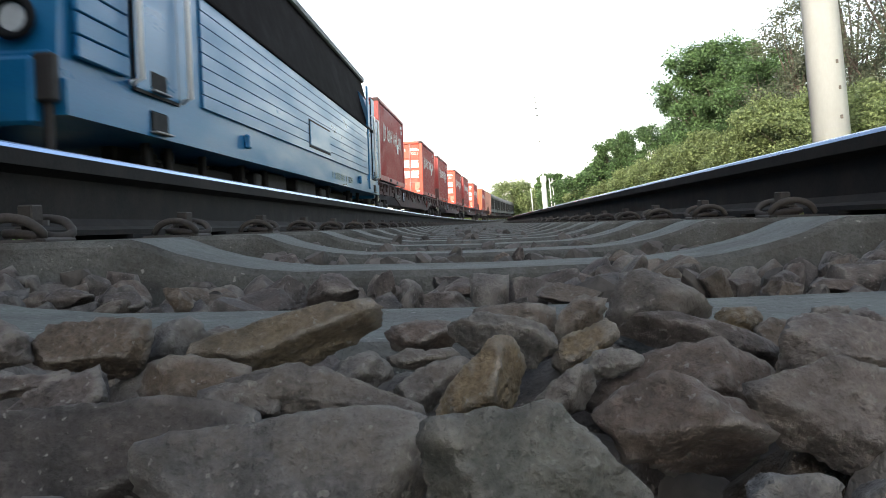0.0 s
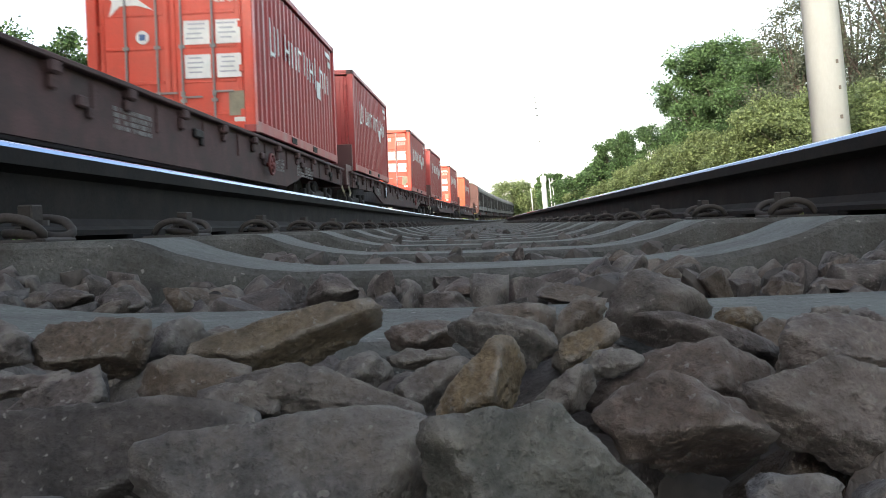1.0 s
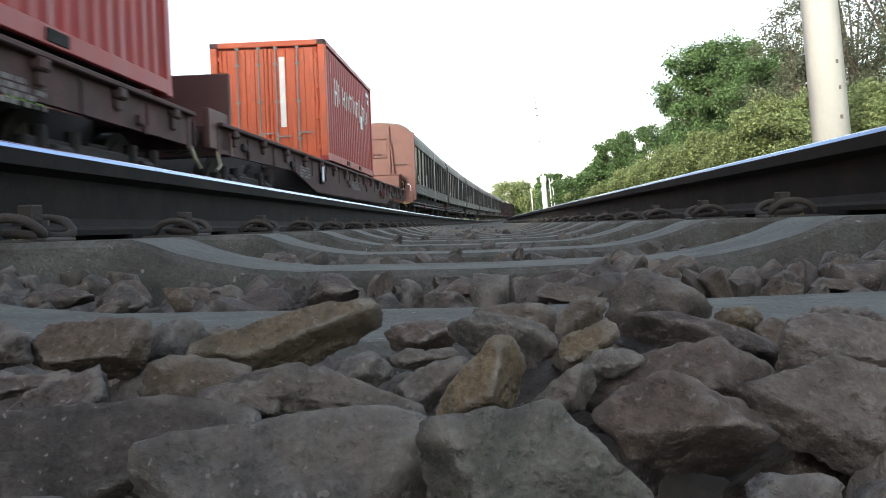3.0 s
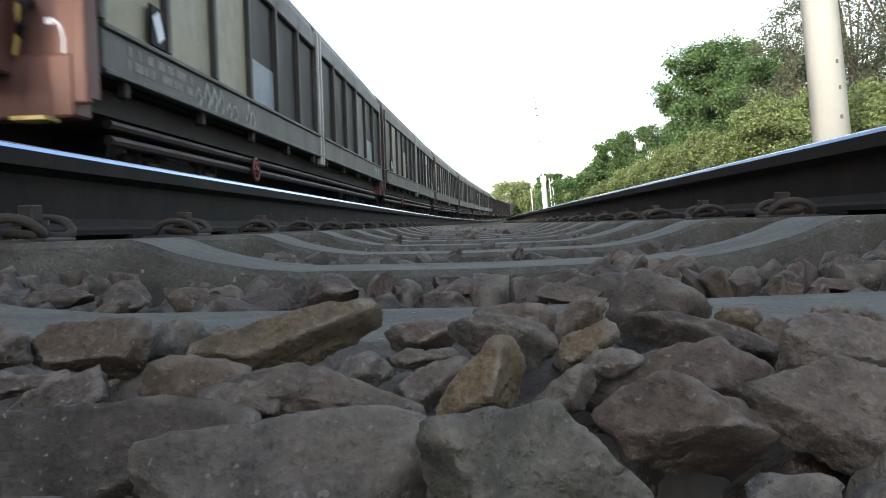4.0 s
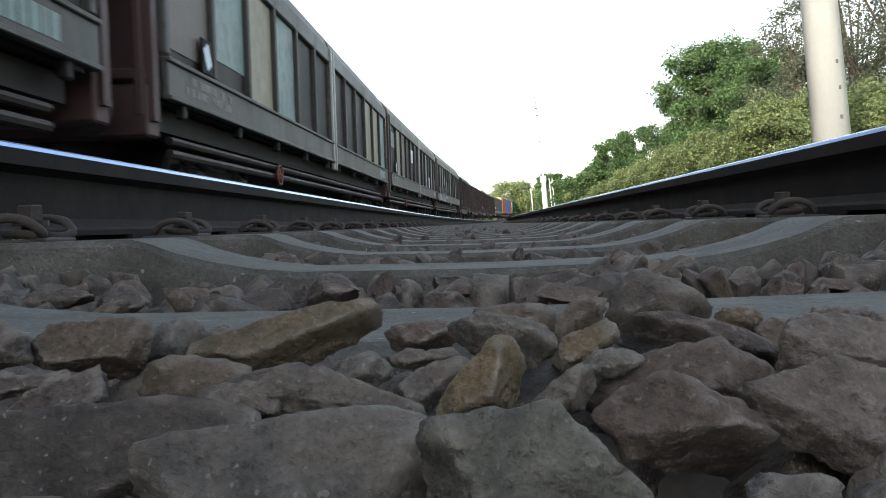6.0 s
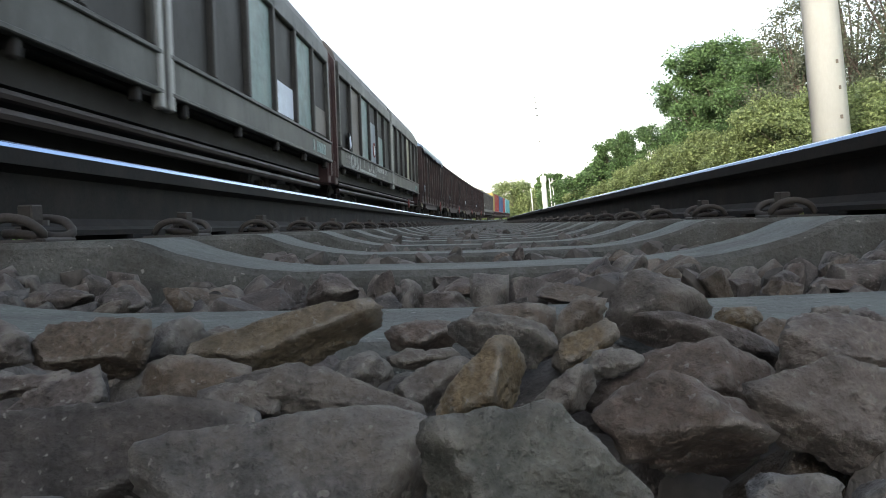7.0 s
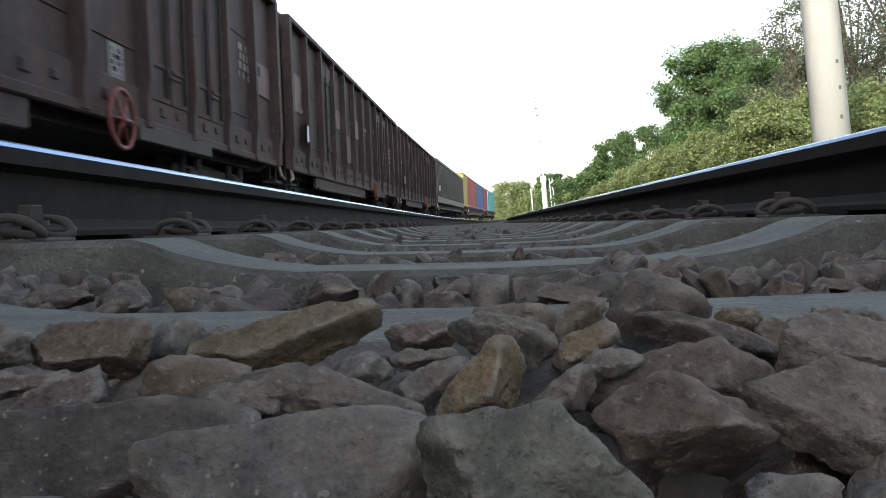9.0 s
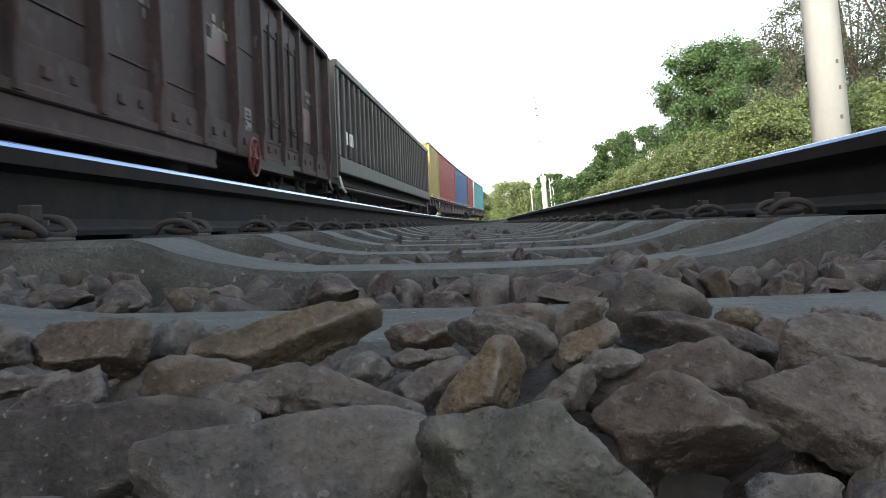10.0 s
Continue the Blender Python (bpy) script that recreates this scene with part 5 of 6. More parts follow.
# ---- sliding-wall wagons ----
def platform_end(ob, h, mat):
    """Wagon end with a deep ledge, a framed middle panel, rails and yellow grips."""
    y = -h + 0.22
    part("end_ledge", boxes(((-0.16, y - 0.36, 1.53), (2.10, 0.72, 0.78)), ((-0.16, y - 0.37, 1.94), (2.16, 0.78, 0.05)), bevel=0.02), mat, ob, "deep oxide red ledge")
    for x in (-0.72, 0.40):
        part("end_post", boxes(((x, y - 0.05, 2.9), (0.15, 0.10, 2.15)), bevel=0.015), mat, ob)
        part("brace", rod(bmesh.new(), (x * 1.25, y - 0.06, 3.3), (x * 1.55, y - 0.08, 1.85), 0.045, 8), mat, ob)
    part("cross_rail", boxes(((-0.16, y - 0.04, 2.74), (0.98, 0.09, 0.09)), bevel=0.01), mat, ob)
    part("cross_rail", boxes(((-0.16, y - 0.04, 3.5), (0.98, 0.09, 0.09)), bevel=0.01), mat, ob)
    part("corner_post", boxes(((1.43, y - 0.03, 2.3), (0.12, 0.1, 2.8)), bevel=0.015), mat, ob)
    part("corner_post", boxes(((-1.43, y - 0.03, 2.3), (0.12, 0.1, 2.8)), bevel=0.015), mat, ob)
    for x0, x1, z in ((-0.45, 0.1, 2.83), (0.55, 1.15, 2.38), (-1.25, -1.05, 2.5)):
        part("grab_rail", tube(bmesh.new(), [(x0, y, z), (x0, y - 0.10, z), (x1, y - 0.10, z), (x1, y, z)], 0.016, 8), M_UNDER, ob, "dark grab rail")
    part("brake_hose", tube(bmesh.new(), [(1.02, y, 1.72), (1.06, y - 0.16, 1.66), (1.05, y - 0.2, 1.5), (0.98, y - 0.12, 1.42)], 0.035, 8), M_BLACK, ob, "black rubber hose")
    part("grip", tube(bmesh.new(), [(0.93, y - 0.02, 1.70), (0.99, y - 0.14, 1.62), (1.0, y - 0.16, 1.45), (0.94, y - 0.12, 1.30), (0.90, y - 0.02, 1.28)], 0.02, 8), M_YELLOW, ob, "yellow curved grip")
    part("step", boxes(((1.08, y - 0.12, 0.78), (0.28, 0.24, 0.035)), bevel=0.006), M_YELLOW, ob, "yellow shunter's step")
    part("step_bracket", boxes(((1.19, y - 0.04, 0.95), (0.05, 0.06, 0.4)), ((0.97, y - 0.04, 0.95), (0.05, 0.06, 0.4)), bevel=0.008), mat, ob)
    arc = [(1.19 + 0.09 * math.cos(radians(a)), y - 0.004, 1.38 + 0.20 * math.sin(radians(a))) for a in range(-80, 81, 16)]
    part("arrow_mark", tube(bmesh.new(), arc, 0.011, 6), M_PAPER, ob, "white curved arrow mark")
    part("arrow_head", boxes(((1.17, y - 0.006, 1.57), (0.07, 0.01, 0.05))), M_PAPER, ob)
    for x, z in ((-1.1, 2.06), (0.98, 1.18), (1.10, 1.02)):
        part("data_plate", boxes(((x, y - 0.006, z), (0.10, 0.012, 0.045))), M_PAPER, ob, "small white plate")


# repaired panels: half of the side, bay, paint, lower and upper edge
PATCHES = {
    100: ((-1, 0, M_BEIGE, 1.64, 3.36), (-1, 1, M_BEIGE, 1.64, 3.36), (-1, 2, M_BEIGE, 1.64, 3.36), (-1, 3, M_PATCHBLUE, 1.64, 2.25), (1, 3, M_WORN, 1.64, 3.36), (1, 4, M_TEAL, 1.64, 2.2)),
    101: ((-1, 0, M_WORN, 1.64, 3.36), (-1, 1, M_BEIGE, 1.64, 3.36), (-1, 2, M_WORN, 1.64, 3.36), (-1, 3, M_BEIGE, 1.64, 2.6), (1, 3, M_PAPER, 2.75, 3.25), (1, 3, M_TEAL, 1.64, 2.7), (1, 4, M_WORN, 1.95, 2.2), (1, 5, M_TEAL, 1.64, 2.0)),
    102: ((-1, 0, M_BEIGE, 1.64, 3.36), (-1, 2, M_TEAL, 1.64, 3.36), (-1, 3, M_WORN, 1.64, 3.36), (-1, 4, M_BEIGE, 1.64, 2.4), (1, 1, M_WORN, 1.64, 3.36), (1, 3, M_BEIGE, 1.64, 2.3)),
    105: ((-1, 1, M_WORN, 1.64, 3.36), (-1, 2, M_TEAL, 1.64, 3.36), (-1, 3, M_PATCHBLUE, 1.64, 2.75), (-1, 4, M_TEAL, 1.64, 2.5), (1, 3, M_BEIGE, 1.64, 3.36)),
}


def sliding_wagon(length, seed, first=False):
    ob = empty("sliding_wall_wagon", "grey sliding-wall freight wagon with grimy panels and patches", "freight wagon", group="sliding-wall wagons")
    rnd = random.Random(seed)
    h = length / 2
    m_end = M_OXIDE if first else M_REDBROWN
    box = [(-1.3, 1.2), (-1.3, 3.4), (-1.12, 3.7), (-0.75, 3.95), (0, 4.08), (0.75, 3.95), (1.12, 3.7), (1.3, 3.4), (1.3, 1.2)]
    part("body", extrude(box, -h + 0.35, h - 0.35), M_DARKSIDE, ob)
    for j in (-1, 1):
        wall = [(-1.42, 0.95), (-1.42, 3.46), (-1.2, 3.78), (-0.8, 4.02), (0, 4.14), (0.8, 4.02), (1.2, 3.78), (1.42, 3.46), (1.42, 0.95)]
        if first and j < 0:
            wall = [(x * 1.05, z) for x, z in wall]
        part("end_wall", extrude(wall, *sorted((j * (h - 0.36), j * (h - 0.22)))), m_end, ob, "oxide red end wall")
        if first and j < 0:
            platform_end(ob, h, m_end)
        else:
            items = [((x, j * (h - 0.18), 2.2), (0.08, 0.1, 2.4)) for x in (-1.3, -0.45, 0.45, 1.3)] + [((0, j * (h - 0.18), z), (2.7, 0.09, 0.1)) for z in (1.4, 2.2, 3.0)]
            part("end_frame", boxes(*items, bevel=0.01), m_end, ob)
        part("end_beam", boxes(((0, j * (h - 0.3), 1.05), (2.75, 0.3, 0.5)), bevel=0.02), m_end, ob)
        if not (first and j < 0):
            buffers(ob, j * (h - 0.5), j)
        bogie(ob, j * (h - 3.2))
    for k in (-1, 1):
        x = k * 1.42
        for half in (-1, 1):
            y0, y1 = (-h + 0.5, -0.12) if half < 0 else (0.12, h - 0.5)
            yc, ln = (y0 + y1) / 2, y1 - y0
            part("door_sheet", boxes(((x - k * 0.06, yc, 2.45), (0.03, ln, 2.1))), M_DARKSIDE, ob, "grimy sliding wall sheet")
            part("lower_beam", boxes(((x, yc, 1.41), (0.08, ln, 0.40)), bevel=0.01), M_GREYSIDE, ob, "grey lower beam")
            for z in (1.60, 1.22):
                part("beam_edge", boxes(((x + k * 0.02, yc, z), (0.1, ln, 0.05)), bevel=0.01), M_GREYSIDE, ob)
            part("upper_beam", boxes(((x - k * 0.01, yc, 3.36), (0.09, ln, 0.30)), bevel=0.02), M_GREYSIDE, ob, "grey upper rail")
            n = 6
            for i in range(n + 1):
                y = y0 + 0.06 + i * (ln - 0.12) / n
                part("post", boxes(((x - k * 0.01, y, 2.5), (0.09, 0.12, 1.7)), bevel=0.015), M_GREYSIDE if i in (0, n) else M_POST, ob)
                if seed in PATCHES:
                    for hf, at, mat, z0, z1 in PATCHES[seed]:
                        if (hf, at) == (half, i):
                            part("panel_sheet", boxes(((x - k * 0.04, y + (ln - 0.12) / n / 2, (z0 + z1) / 2), (0.012, (ln - 0.12) / n - 0.13, z1 - z0))), mat, ob, "faded repaired panel sheet")
                elif i < n and (rnd.random() < 0.38 or (half < 0 and i < 3)):
                    c = rnd.random()
                    mat = (M_BEIGE, M_WORN, M_TEAL)[(seed + i) % 3] if (half < 0 and i < 3) else M_TEAL if c < 0.25 else M_BEIGE if c < 0.5 else M_WORN if c < 0.8 else M_PAPER
                    wd = (ln - 0.12) / n - 0.13
                    tall = 1.72 if c < 0.5 else rnd.choice((0.5, 0.8, 1.1))
                    zc = 2.5 if tall > 1.5 else rnd.uniform(1.65 + tall / 2, 3.2 - tall / 2)
                    part("panel_sheet", boxes(((x - k * 0.04, y + (ln - 0.12) / n / 2, zc), (0.012, wd, tall))), mat, ob, "faded repaired panel sheet")
            for i in range(5):
                y = y0 + 0.5 + i * (ln - 1.0) / 4
                part("roller_bracket", boxes(((x - k * 0.02, y, 1.13), (0.10, 0.10, 0.16)), bevel=0.02), M_UNDER, ob)
            # canvas-like bulging roof edge
            for i in range(5):
                y = y0 + ln * (i + 0.5) / 5
                bulge = [(x - k * 0.02, 3.5), (x - k * 0.07, 3.70), (x - k * 0.24, 3.93), (x - k * 0.58, 4.12), (x - k * 1.42, 4.22), (x - k * 1.42, 4.0), (x - k * 0.4, 3.5)]
                part("roof_panel", extrude(bulge, y - ln / 10 + 0.02, y + ln / 10 - 0.02), M_ROOFG, ob, "dark grey curved roof panel")
        for q in (-0.13, 0.13):
            part("middle_post", boxes(((x + k * 0.015, q, 2.3), (0.1, 0.13, 2.5)), bevel=0.02), M_ALU, ob, "bare aluminium middle post")
        for z, r in ((0.84, 0.045), (0.70, 0.05)):
            part("side_pipe", rod(bmesh.new(), (k * 1.25, -h + 1.0, z), (k * 1.25, h - 1.0, z), r, 8), M_PIPE, ob, "long brown truss bar")
        bars(ob, "stencilled_text", k * 1.462, -h + 1.0, -h + 2.6, 1.30, 1.54, seed, M_STENCIL, rows=2, label="pale stencilled lettering", fill=0.65)
        bars(ob, "stencilled_text", k * 1.462, h - 2.4, h - 1.2, 1.26, 1.54, seed + 1, M_TEAL, rows=1, fill=0.9)
        holder = part("placard_frame", boxes(((k * 1.44, -h + 1.75, 1.85), (0.03, 0.34, 0.40)), bevel=0.01), M_BLACK, ob, "dark placard holder")
        bm = bmesh.new()
        block(bm, (k * 1.458, -h + 1.75, 1.85), (0.008, 0.18, 0.26), 0.0, Matrix.Rotation(radians(28), 4, "X"))
        part("placard", bm, M_PAPER, holder, "tilted white label")
        handwheel(ob, k * 1.33, 6.0 if seed == 105 else -4.2, 0.72, 0.15)
    part("underframe", boxes(((0, 0, 1.05), (2.4, length - 1.2, 0.24)), ((0, 0, 0.85), (0.5, length - 1, 0.3))), M_UNDER, ob)
    if seed == 100:
        # scribbled strokes on the lower beam
        for y0 in (-7.0, -6.7, -6.45, -6.2, -5.9, -5.65, -5.05, -4.85):
            up = rnd.uniform(0.12, 0.26)
            stroke(ob, 1.466, [(y0, 1.28 + 0.1 * rnd.random()), (y0 + 0.10, 1.30 + up), (y0 + 0.2, 1.26 + 0.5 * up), (y0 + 0.12, 1.24)], 0.035)
    if seed == 105:
        # broad worn strokes brushed along the lower beam
        for pts in ([(-7.62, 1.52), (-7.75, 1.57), (-7.88, 1.46), (-7.88, 1.32), (-7.76, 1.25), (-7.62, 1.30)], [(-7.50, 1.24), (-7.38, 1.58), (-7.26, 1.24)], [(-7.45, 1.37), (-7.31, 1.37)],
                    [(-7.12, 1.25), (-7.12, 1.57), (-6.94, 1.53), (-7.0, 1.42), (-6.90, 1.33), (-7.12, 1.25)], [(-6.62, 1.60), (-6.62, 1.27), (-3.9, 1.25), (-3.9, 1.50)], [(-5.9, 1.54), (-5.9, 1.40)],
                    [(-5.2, 1.56), (-5.2, 1.36), (-5.0, 1.36)], [(-4.75, 1.54), (-4.75, 1.38)], [(-4.45, 1.54), (-4.45, 1.36), (-4.25, 1.36)]):
            stroke(ob, 1.466, pts, 0.075)
        bars(ob, "painted_lettering", 1.466, -3.7, -1.5, 1.38, 1.58, 41, M_CHALK, rows=1, label="worn white painted lettering", fill=0.8)
        bars(ob, "painted_lettering", 1.466, -2.6, -2.0, 1.22, 1.34, 43, M_STENCIL, rows=2, fill=0.8)
        part("mark_ground", rod(bmesh.new(), (1.386, -3.6, 2.02), (1.392, -3.6, 2.02), 0.17, 24), M_WHITE, ob)
        part("round_mark", ring(bmesh.new(), (1.392, -3.6, 2.02), (1, 0, 0), 0.19, 0.022, 24, 6, 290, 30), M_REDWHEEL, ob, "red broken ring mark on white ground")
    return ob


for i, start in enumerate((121.1, 139.95, 159.3, 179.0, 198.25, 217.6)):
    ride(sliding_wagon(19.4 if i == 0 else 19.25, 100 + i, i == 0), start + (9.1 if i == 0 else 9.65))


# ---- brown covered vans ----
def covered_van(length, seed, tarp=False):
    ob = empty("covered_van", "brown ribbed high-sided freight wagon, soot-stained", "freight wagon", group="brown freight wagons")
    rnd = random.Random(seed)
    h = length / 2
    box = [(-1.33, 0.95), (-1.33, 3.40), (-1.1, 3.54), (-0.6, 3.67), (0.6, 3.67), (1.1, 3.54), (1.33, 3.40), (1.33, 0.95)]
    part("body", extrude(box, -h + 0.3, h - 0.3), M_BROWN, ob)
    n = 12
    step = (length - 0.72) / n
    for k in (-1, 1):
        for i in range(n + 1):
            y = -h + 0.36 + i * step
            big = i in (0, n)
            # hat-shaped pressed rib that widens towards its foot
            wide, deep = (0.24, 0.15) if big else (0.17, 0.13)
            bm = bmesh.new()
            rows = []
            for z, f, g in ((0.86, 1.25, 0.75), (1.12, 1.25, 0.8), (1.3, 1.0, 1.0), (3.36, 1.0, 0.9)):
                rows.append([bm.verts.new((k * (1.32 + q * deep * g), y + p * wide * f / 2, z)) for p, q in ((-1, 0), (-0.6, 1), (0.6, 1), (1, 0))])
            for r0, r1 in zip(rows, rows[1:]):
                for j in range(3):
                    bm.faces.new((r0[j], r0[j + 1], r1[j + 1], r1[j]))
            bm.faces.new(rows[0])
            bm.faces.new(rows[-1])
            bmesh.ops.recalc_face_normals(bm, faces=bm.faces)
            part("side_rib", bm, M_BROWN, ob)
        for i in range(n):
            y = -h + 0.36 + (i + 0.5) * step
            bay = step - 0.24
            part("kick_plate", boxes(((k * 1.345, y, 1.04), (0.05, bay, 0.36)), bevel=0.012), M_BROWN, ob, "dented plate at the foot of the wall")
            part("plate_boss", boxes(((k * 1.375, y - bay * 0.2, 1.05), (0.03, 0.13, 0.10)), ((k * 1.375, y + bay * 0.2, 1.06), (0.025, 0.10, 0.08)), bevel=0.012), M_BROWN, ob)
            if i in (2, 8, 9):
                for q in (-0.25, 0.25):
                    door = part("side_door", boxes(((k * 1.36, y + q * bay, 2.15), (0.05, bay * 0.45, 2.0)), ((k * 1.39, y + q * bay, 1.5), (0.03, bay * 0.40, 0.05)), ((k * 1.39, y + q * bay, 2.8), (0.03, bay * 0.40, 0.05)), bevel=0.008), M_BROWN, ob, "brown hinged side door")
                    part("door_bolt", rod(bmesh.new(), (k * 1.41, y + q * bay + 0.1, 1.2), (k * 1.41, y + q * bay + 0.1, 2.9), 0.02, 6), M_UNDER, door)
                part("door_lever", boxes(((k * 1.43, y, 1.42), (0.03, 0.3, 0.05)), bevel=0.01), M_UNDER, ob)
            elif rnd.random() < 0.4:
                z = rnd.uniform(1.5, 2.3)
                part("patch_plate", boxes(((k * 1.34, y, z), (0.025, bay * 0.8, rnd.uniform(0.35, 0.7))), bevel=0.006), M_BULK, ob, "repainted reddish patch plate")
                # black plate on the patch, painting a hole's shade
                part("rust_hole", boxes(((k * 1.35, y - bay * 0.2, z + 0.1), (0.02, 0.16, 0.14)), bevel=0.008), M_BLACK, ob, "black plate for the shade in a hole")
            else:
                part("wall_seam", boxes(((k * 1.335, y, rnd.uniform(1.35, 1.6)), (0.02, bay, 0.025)), ((k * 1.335, y, rnd.uniform(2.2, 2.7)), (0.02, bay, 0.025)), bevel=0.005), M_BROWN, ob)
        part("data_table", boxes(((k * 1.338, 2.02, 1.36), (0.012, 0.30, 0.34))), M_STENCIL, ob, "pale lettered data table")
        bars(ob, "table_lines", k * 1.346, 1.9, 2.14, 1.22, 1.50, seed + 5, M_UNDER, rows=5, depth=0.004, fill=0.5)
        bars(ob, "chalk_mark", k * 1.338, 0.55, 1.2, 2.25, 2.5, seed + 9, M_BEIGE, rows=2, label="worn pale painted mark", fill=0.55)
        part("middle_skirt", boxes(((k * 1.33, -2.6, 0.80), (0.06, 6.2, 0.36)), ((k * 1.35, -2.6, 0.62), (0.10, 6.0, 0.05)), bevel=0.012), M_BROWN, ob, "deep grimy sill between the bogies")
        part("top_rail", boxes(((k * 1.38, 0, 3.36), (0.14, length - 0.6, 0.10)), bevel=0.015), M_BROWN, ob)
        part("bottom_rail", boxes(((k * 1.35, 0, 0.88), (0.09, length - 0.6, 0.10)), bevel=0.015), M_BROWN, ob)
        part("step_board", boxes(((k * 1.36, 3.4, 0.80), (0.08, 2.1, 0.16)), bevel=0.01), M_OLIVE, ob, "worn olive lower side board")
        handwheel(ob, k * 1.47, 1.8, 0.84, 0.25)
        part("document_holder", boxes(((k * 1.43, -h + 1.45, 1.55), (0.03, 0.22, 0.36)), bevel=0.01), M_BLACK, ob)
        part("document_sheet", boxes(((k * 1.448, -h + 1.45, 1.55), (0.008, 0.13, 0.28))), M_PAPER, ob, "white consignment note")
        for y in (-h + 0.9, -1.6, h - 2.2):
            bars(ob, "stencilled_text", k * 1.343, y, y + 0.6, 1.9, 2.4, seed + int(y), M_STENCIL, rows=4, label="faded white stencilled lines", fill=0.55)
        for j in (-1, 1):
            part("shunter_handle", tube(bmesh.new(), [(k * 1.36, j * (h - 0.3), 0.95), (k * 1.42, j * (h - 0.3), 0.7), (k * 1.42, j * (h - 0.16), 0.66)], 0.025, 6), M_BEIGE, ob)
            part("corner_step", boxes(((k * 1.3, j * (h - 0.4), 0.6), (0.2, 0.4, 0.04)), ((k * 1.3, j * (h - 0.22), 0.75), (0.03, 0.04, 0.3)), ((k * 1.3, j * (h - 0.58), 0.75), (0.03, 0.04, 0.3))), M_UNDER, ob)
    for j in (-1, 1):
        items = [((x, j * (h - 0.27), 2.1), (0.12, 0.1, 2.3)) for x in (-1.2, -0.4, 0.4, 1.2)]
        part("end_rib", boxes(*items, bevel=0.015), M_BROWN, ob)
        buffers(ob, j * (h - 0.5), j)
        bogie(ob, j * (h - 2.6))
    part("underframe", boxes(((0, 0, 0.88), (2.3, length - 1.0, 0.24)), ((0, -0.5, 0.6), (1.8, 2.6, 0.36))), M_UNDER, ob)
    if tarp:
        bm = bmesh.new()
        rows = []
        for i in range(46):
            y = -h + 0.6 + i * (length - 5.2) / 45
            drop = 0.22 + 0.16 * noise.noise(Vector((y * 0.9, seed, 0))) + 0.05 * noise.noise(Vector((y * 4, seed, 3)))
            rows.append([bm.verts.new((x, y, z)) for x, z in ((-1.55, 3.40 - drop), (-1.49, 3.48), (-0.9, 3.76 + drop * 0.4), (0, 3.86), (0.9, 3.76 + drop * 0.4), (1.49, 3.48), (1.55, 3.40 - drop))])
        for a, b in zip(rows, rows[1:]):
            for j in range(6):
                bm.faces.new((a[j], a[j + 1], b[j + 1], b[j]))
        r = bmesh.ops.solidify(bm, geom=bm.faces[:], thickness=0.012)
        part("tarpaulin", bm, M_TARP, ob, "pale blue-grey tarpaulin over the top", smooth=True)
    return ob


for i, start in enumerate((237.7, 254.0, 270.35, 286.7)):
    ride(covered_van(16.2, 200 + i, i == 0), start + 8.1)


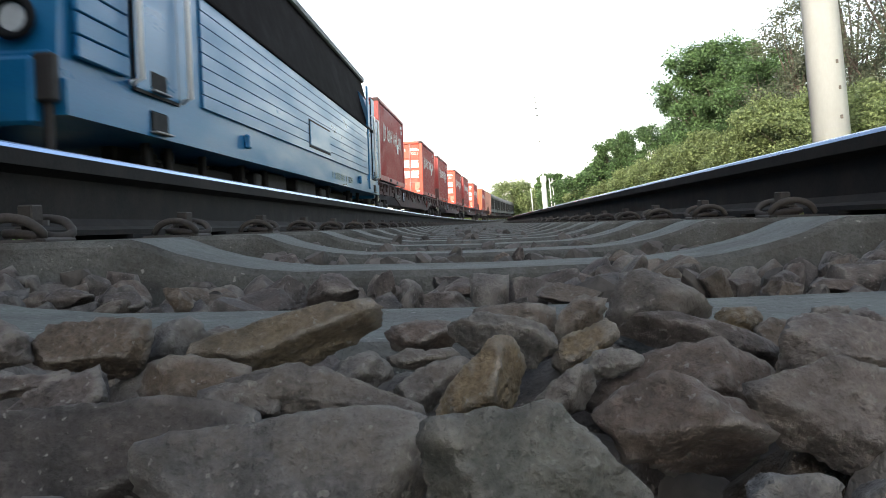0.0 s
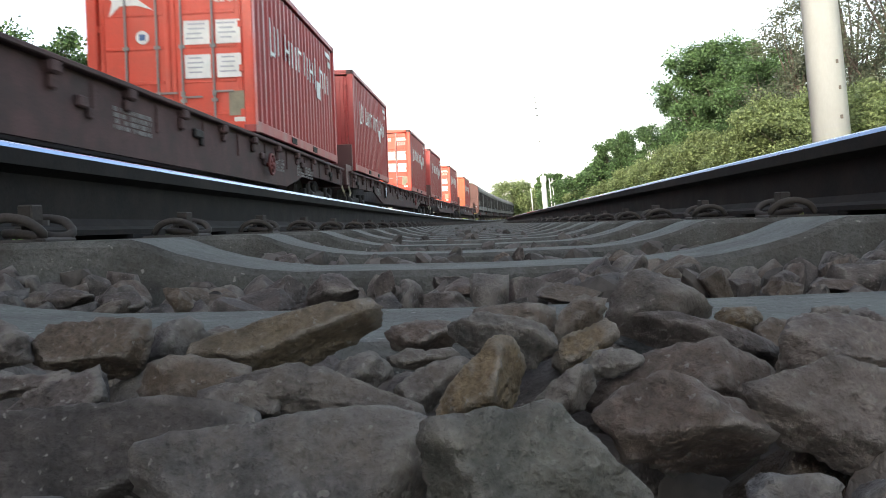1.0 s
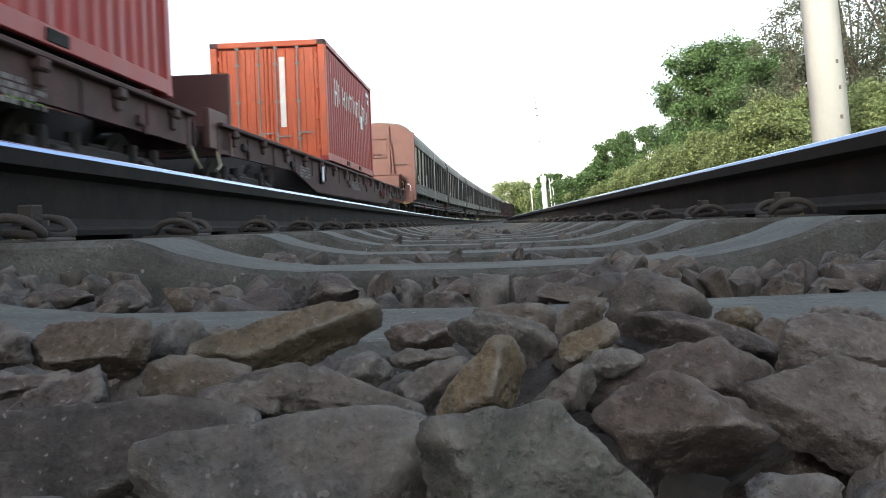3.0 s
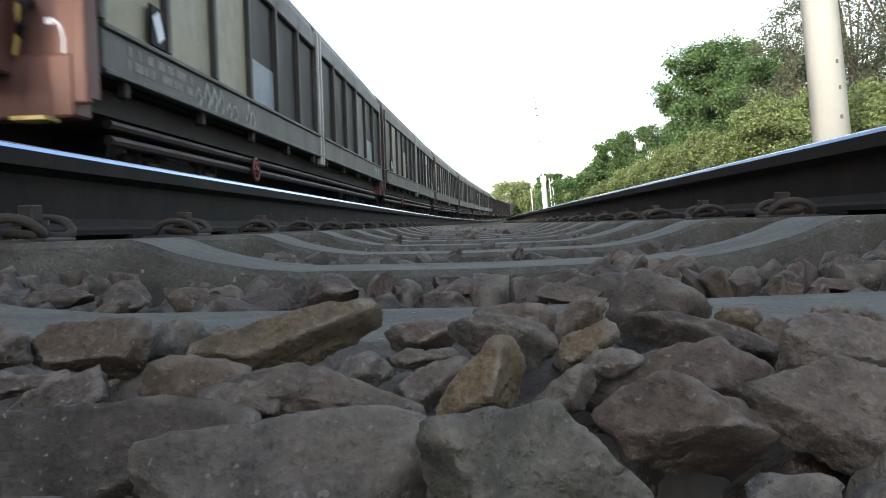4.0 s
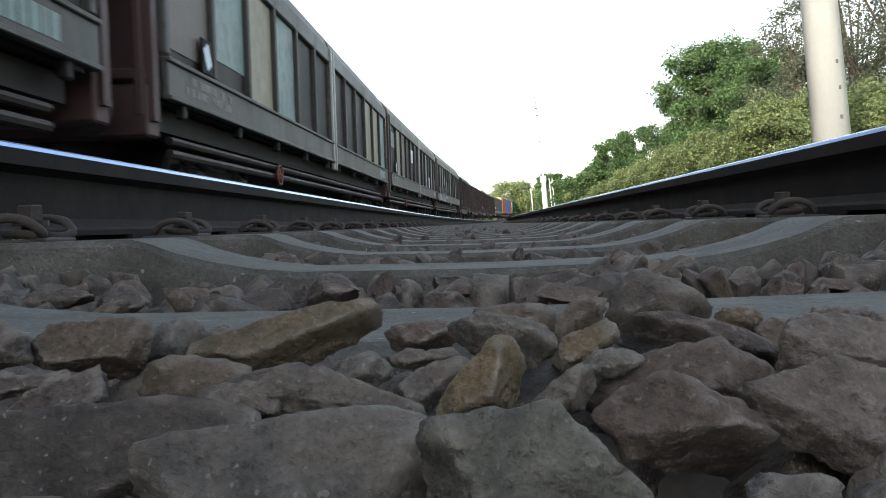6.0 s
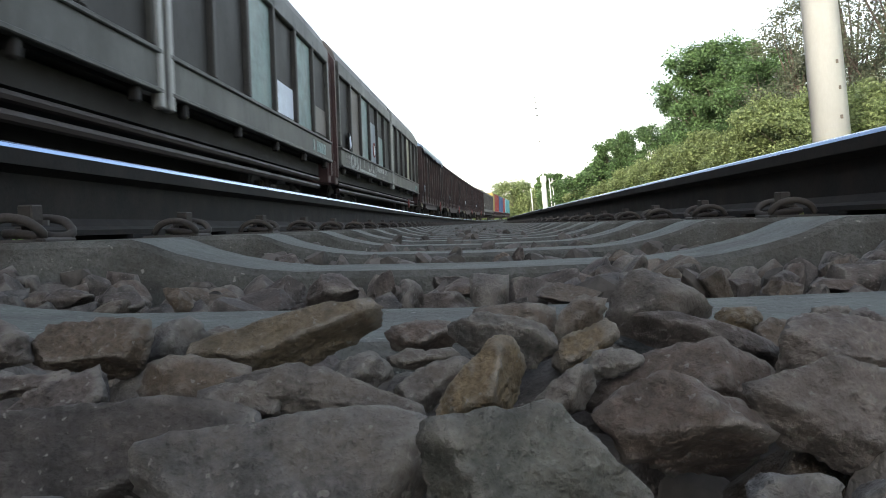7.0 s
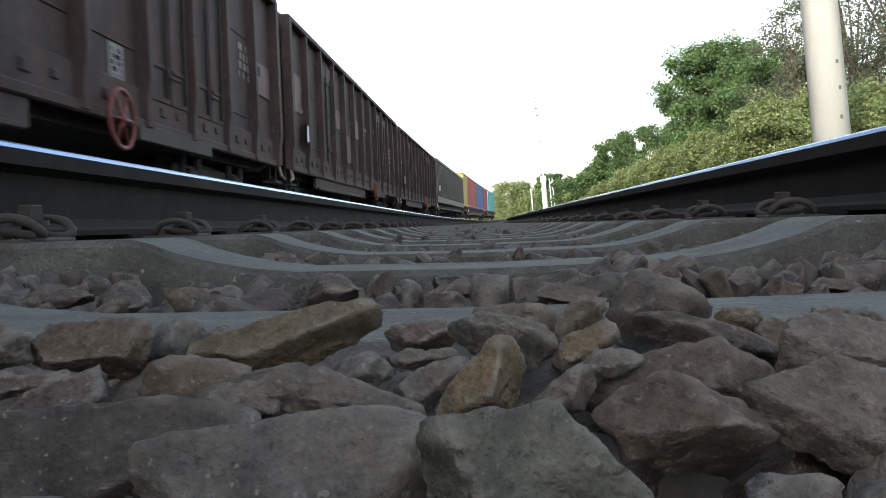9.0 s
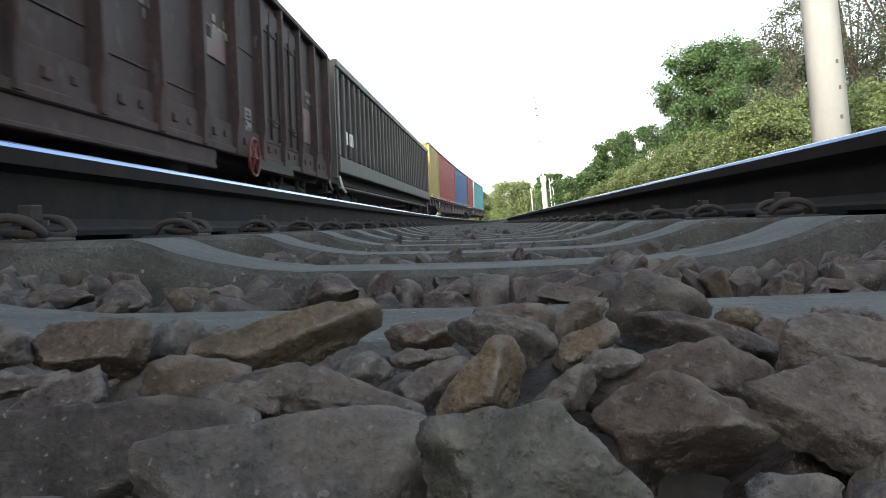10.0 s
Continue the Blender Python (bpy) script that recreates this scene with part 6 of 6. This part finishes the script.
def ribbed_wagon(length):
    ob = empty("ribbed_wagon", "pale grey ribbed sliding-wall freight wagon", "freight wagon")
    h = length / 2
    box = [(-1.36, 1.1), (-1.36, 3.45), (-1.1, 3.75), (-0.6, 4.0), (0.6, 4.0), (1.1, 3.75), (1.36, 3.45), (1.36, 1.1)]
    part("body", extrude(box, -h + 0.3, h - 0.3), M_DARKSIDE, ob)
    for k in (-1, 1):
        for i in range(33):
            y = -h + 0.5 + i * (length - 1) / 32
            part("side_rib", boxes(((k * 1.4, y, 2.40), (0.1, 0.2 if i in (0, 16, 32) else 0.12, 1.9)), bevel=0.02), M_RIBG, ob)
        part("lower_beam", boxes(((k * 1.42, 0, 1.25), (0.1, length - 0.7, 0.34)), bevel=0.015), M_RIBG, ob)
        part("upper_beam", boxes(((k * 1.4, 0, 3.46), (0.12, length - 0.7, 0.16)), bevel=0.015), M_RIBG, ob)
        part("side_pipe", rod(bmesh.new(), (k * 1.25, -h + 1, 0.78), (k * 1.25, h - 1, 0.78), 0.05, 8), M_PIPE, ob)
        bars(ob, "stencilled_text", k * 1.46, -h + 1.2, -h + 2.6, 1.7, 2.1, 77, M_WHITE, rows=1, label="white stencilled mark")
        part("shunter_handle", tube(bmesh.new(), [(k * 1.4, -h + 0.5, 1.0), (k * 1.46, -h + 0.6, 0.72), (k * 1.46, -h + 0.9, 0.66)], 0.03, 6), M_WHITE, ob)
    for j in (-1, 1):
        part("end_wall", extrude([(-1.42, 0.95), (-1.42, 3.4), (-0.7, 3.95), (0.7, 3.95), (1.42, 3.4), (1.42, 0.95)], *sorted((j * (h - 0.3), j * (h - 0.2)))), M_RIBG, ob)
        buffers(ob, j * (h - 0.5), j)
        bogie(ob, j * (h - 3.2))
    part("underframe", boxes(((0, 0, 0.98), (2.4, length - 1.0, 0.24))), M_UNDER, ob)
    return ob


ride(ribbed_wagon(24.3), 315.45)
for start, ln in ((328.2, 36.2), (364.4, 30.0)):
    ride(flat_wagon(ln, False, int(start)), start + ln / 2)
for a, b, mat, lab in ((330.2, 335.7, M_YELLOW, "dull yellow corrugated shipping container"), (335.9, 349.4, M_RED, "long red corrugated shipping container"),
                       (349.7, 364.0, M_DBLUE, "long blue corrugated shipping container"), (364.6, 372.4, M_RED, "red corrugated steel shipping container"), (374.2, 391.5, M_CYAN, "long cyan container with pale end")):
    LOADS.append((container(b - a, mat, lab, M_PALE if mat is M_CYAN else None, "plain", False, 8, 2.9), (a + b) / 2))


def motions():
    """The train runs along the bend past the camera."""
    times = [0.5 * i for i in range(21)]
    for ob, u in TRAIN:
        walk(ob, [(t, seat(u - SPEED * t, TRAIN_TRACK)) for t in times])
    for ob, u in LOADS:
        walk(ob, [(t, seat(u - SPEED * t, TRAIN_TRACK - 0.03, CONT_Z)) for t in times])


motions()
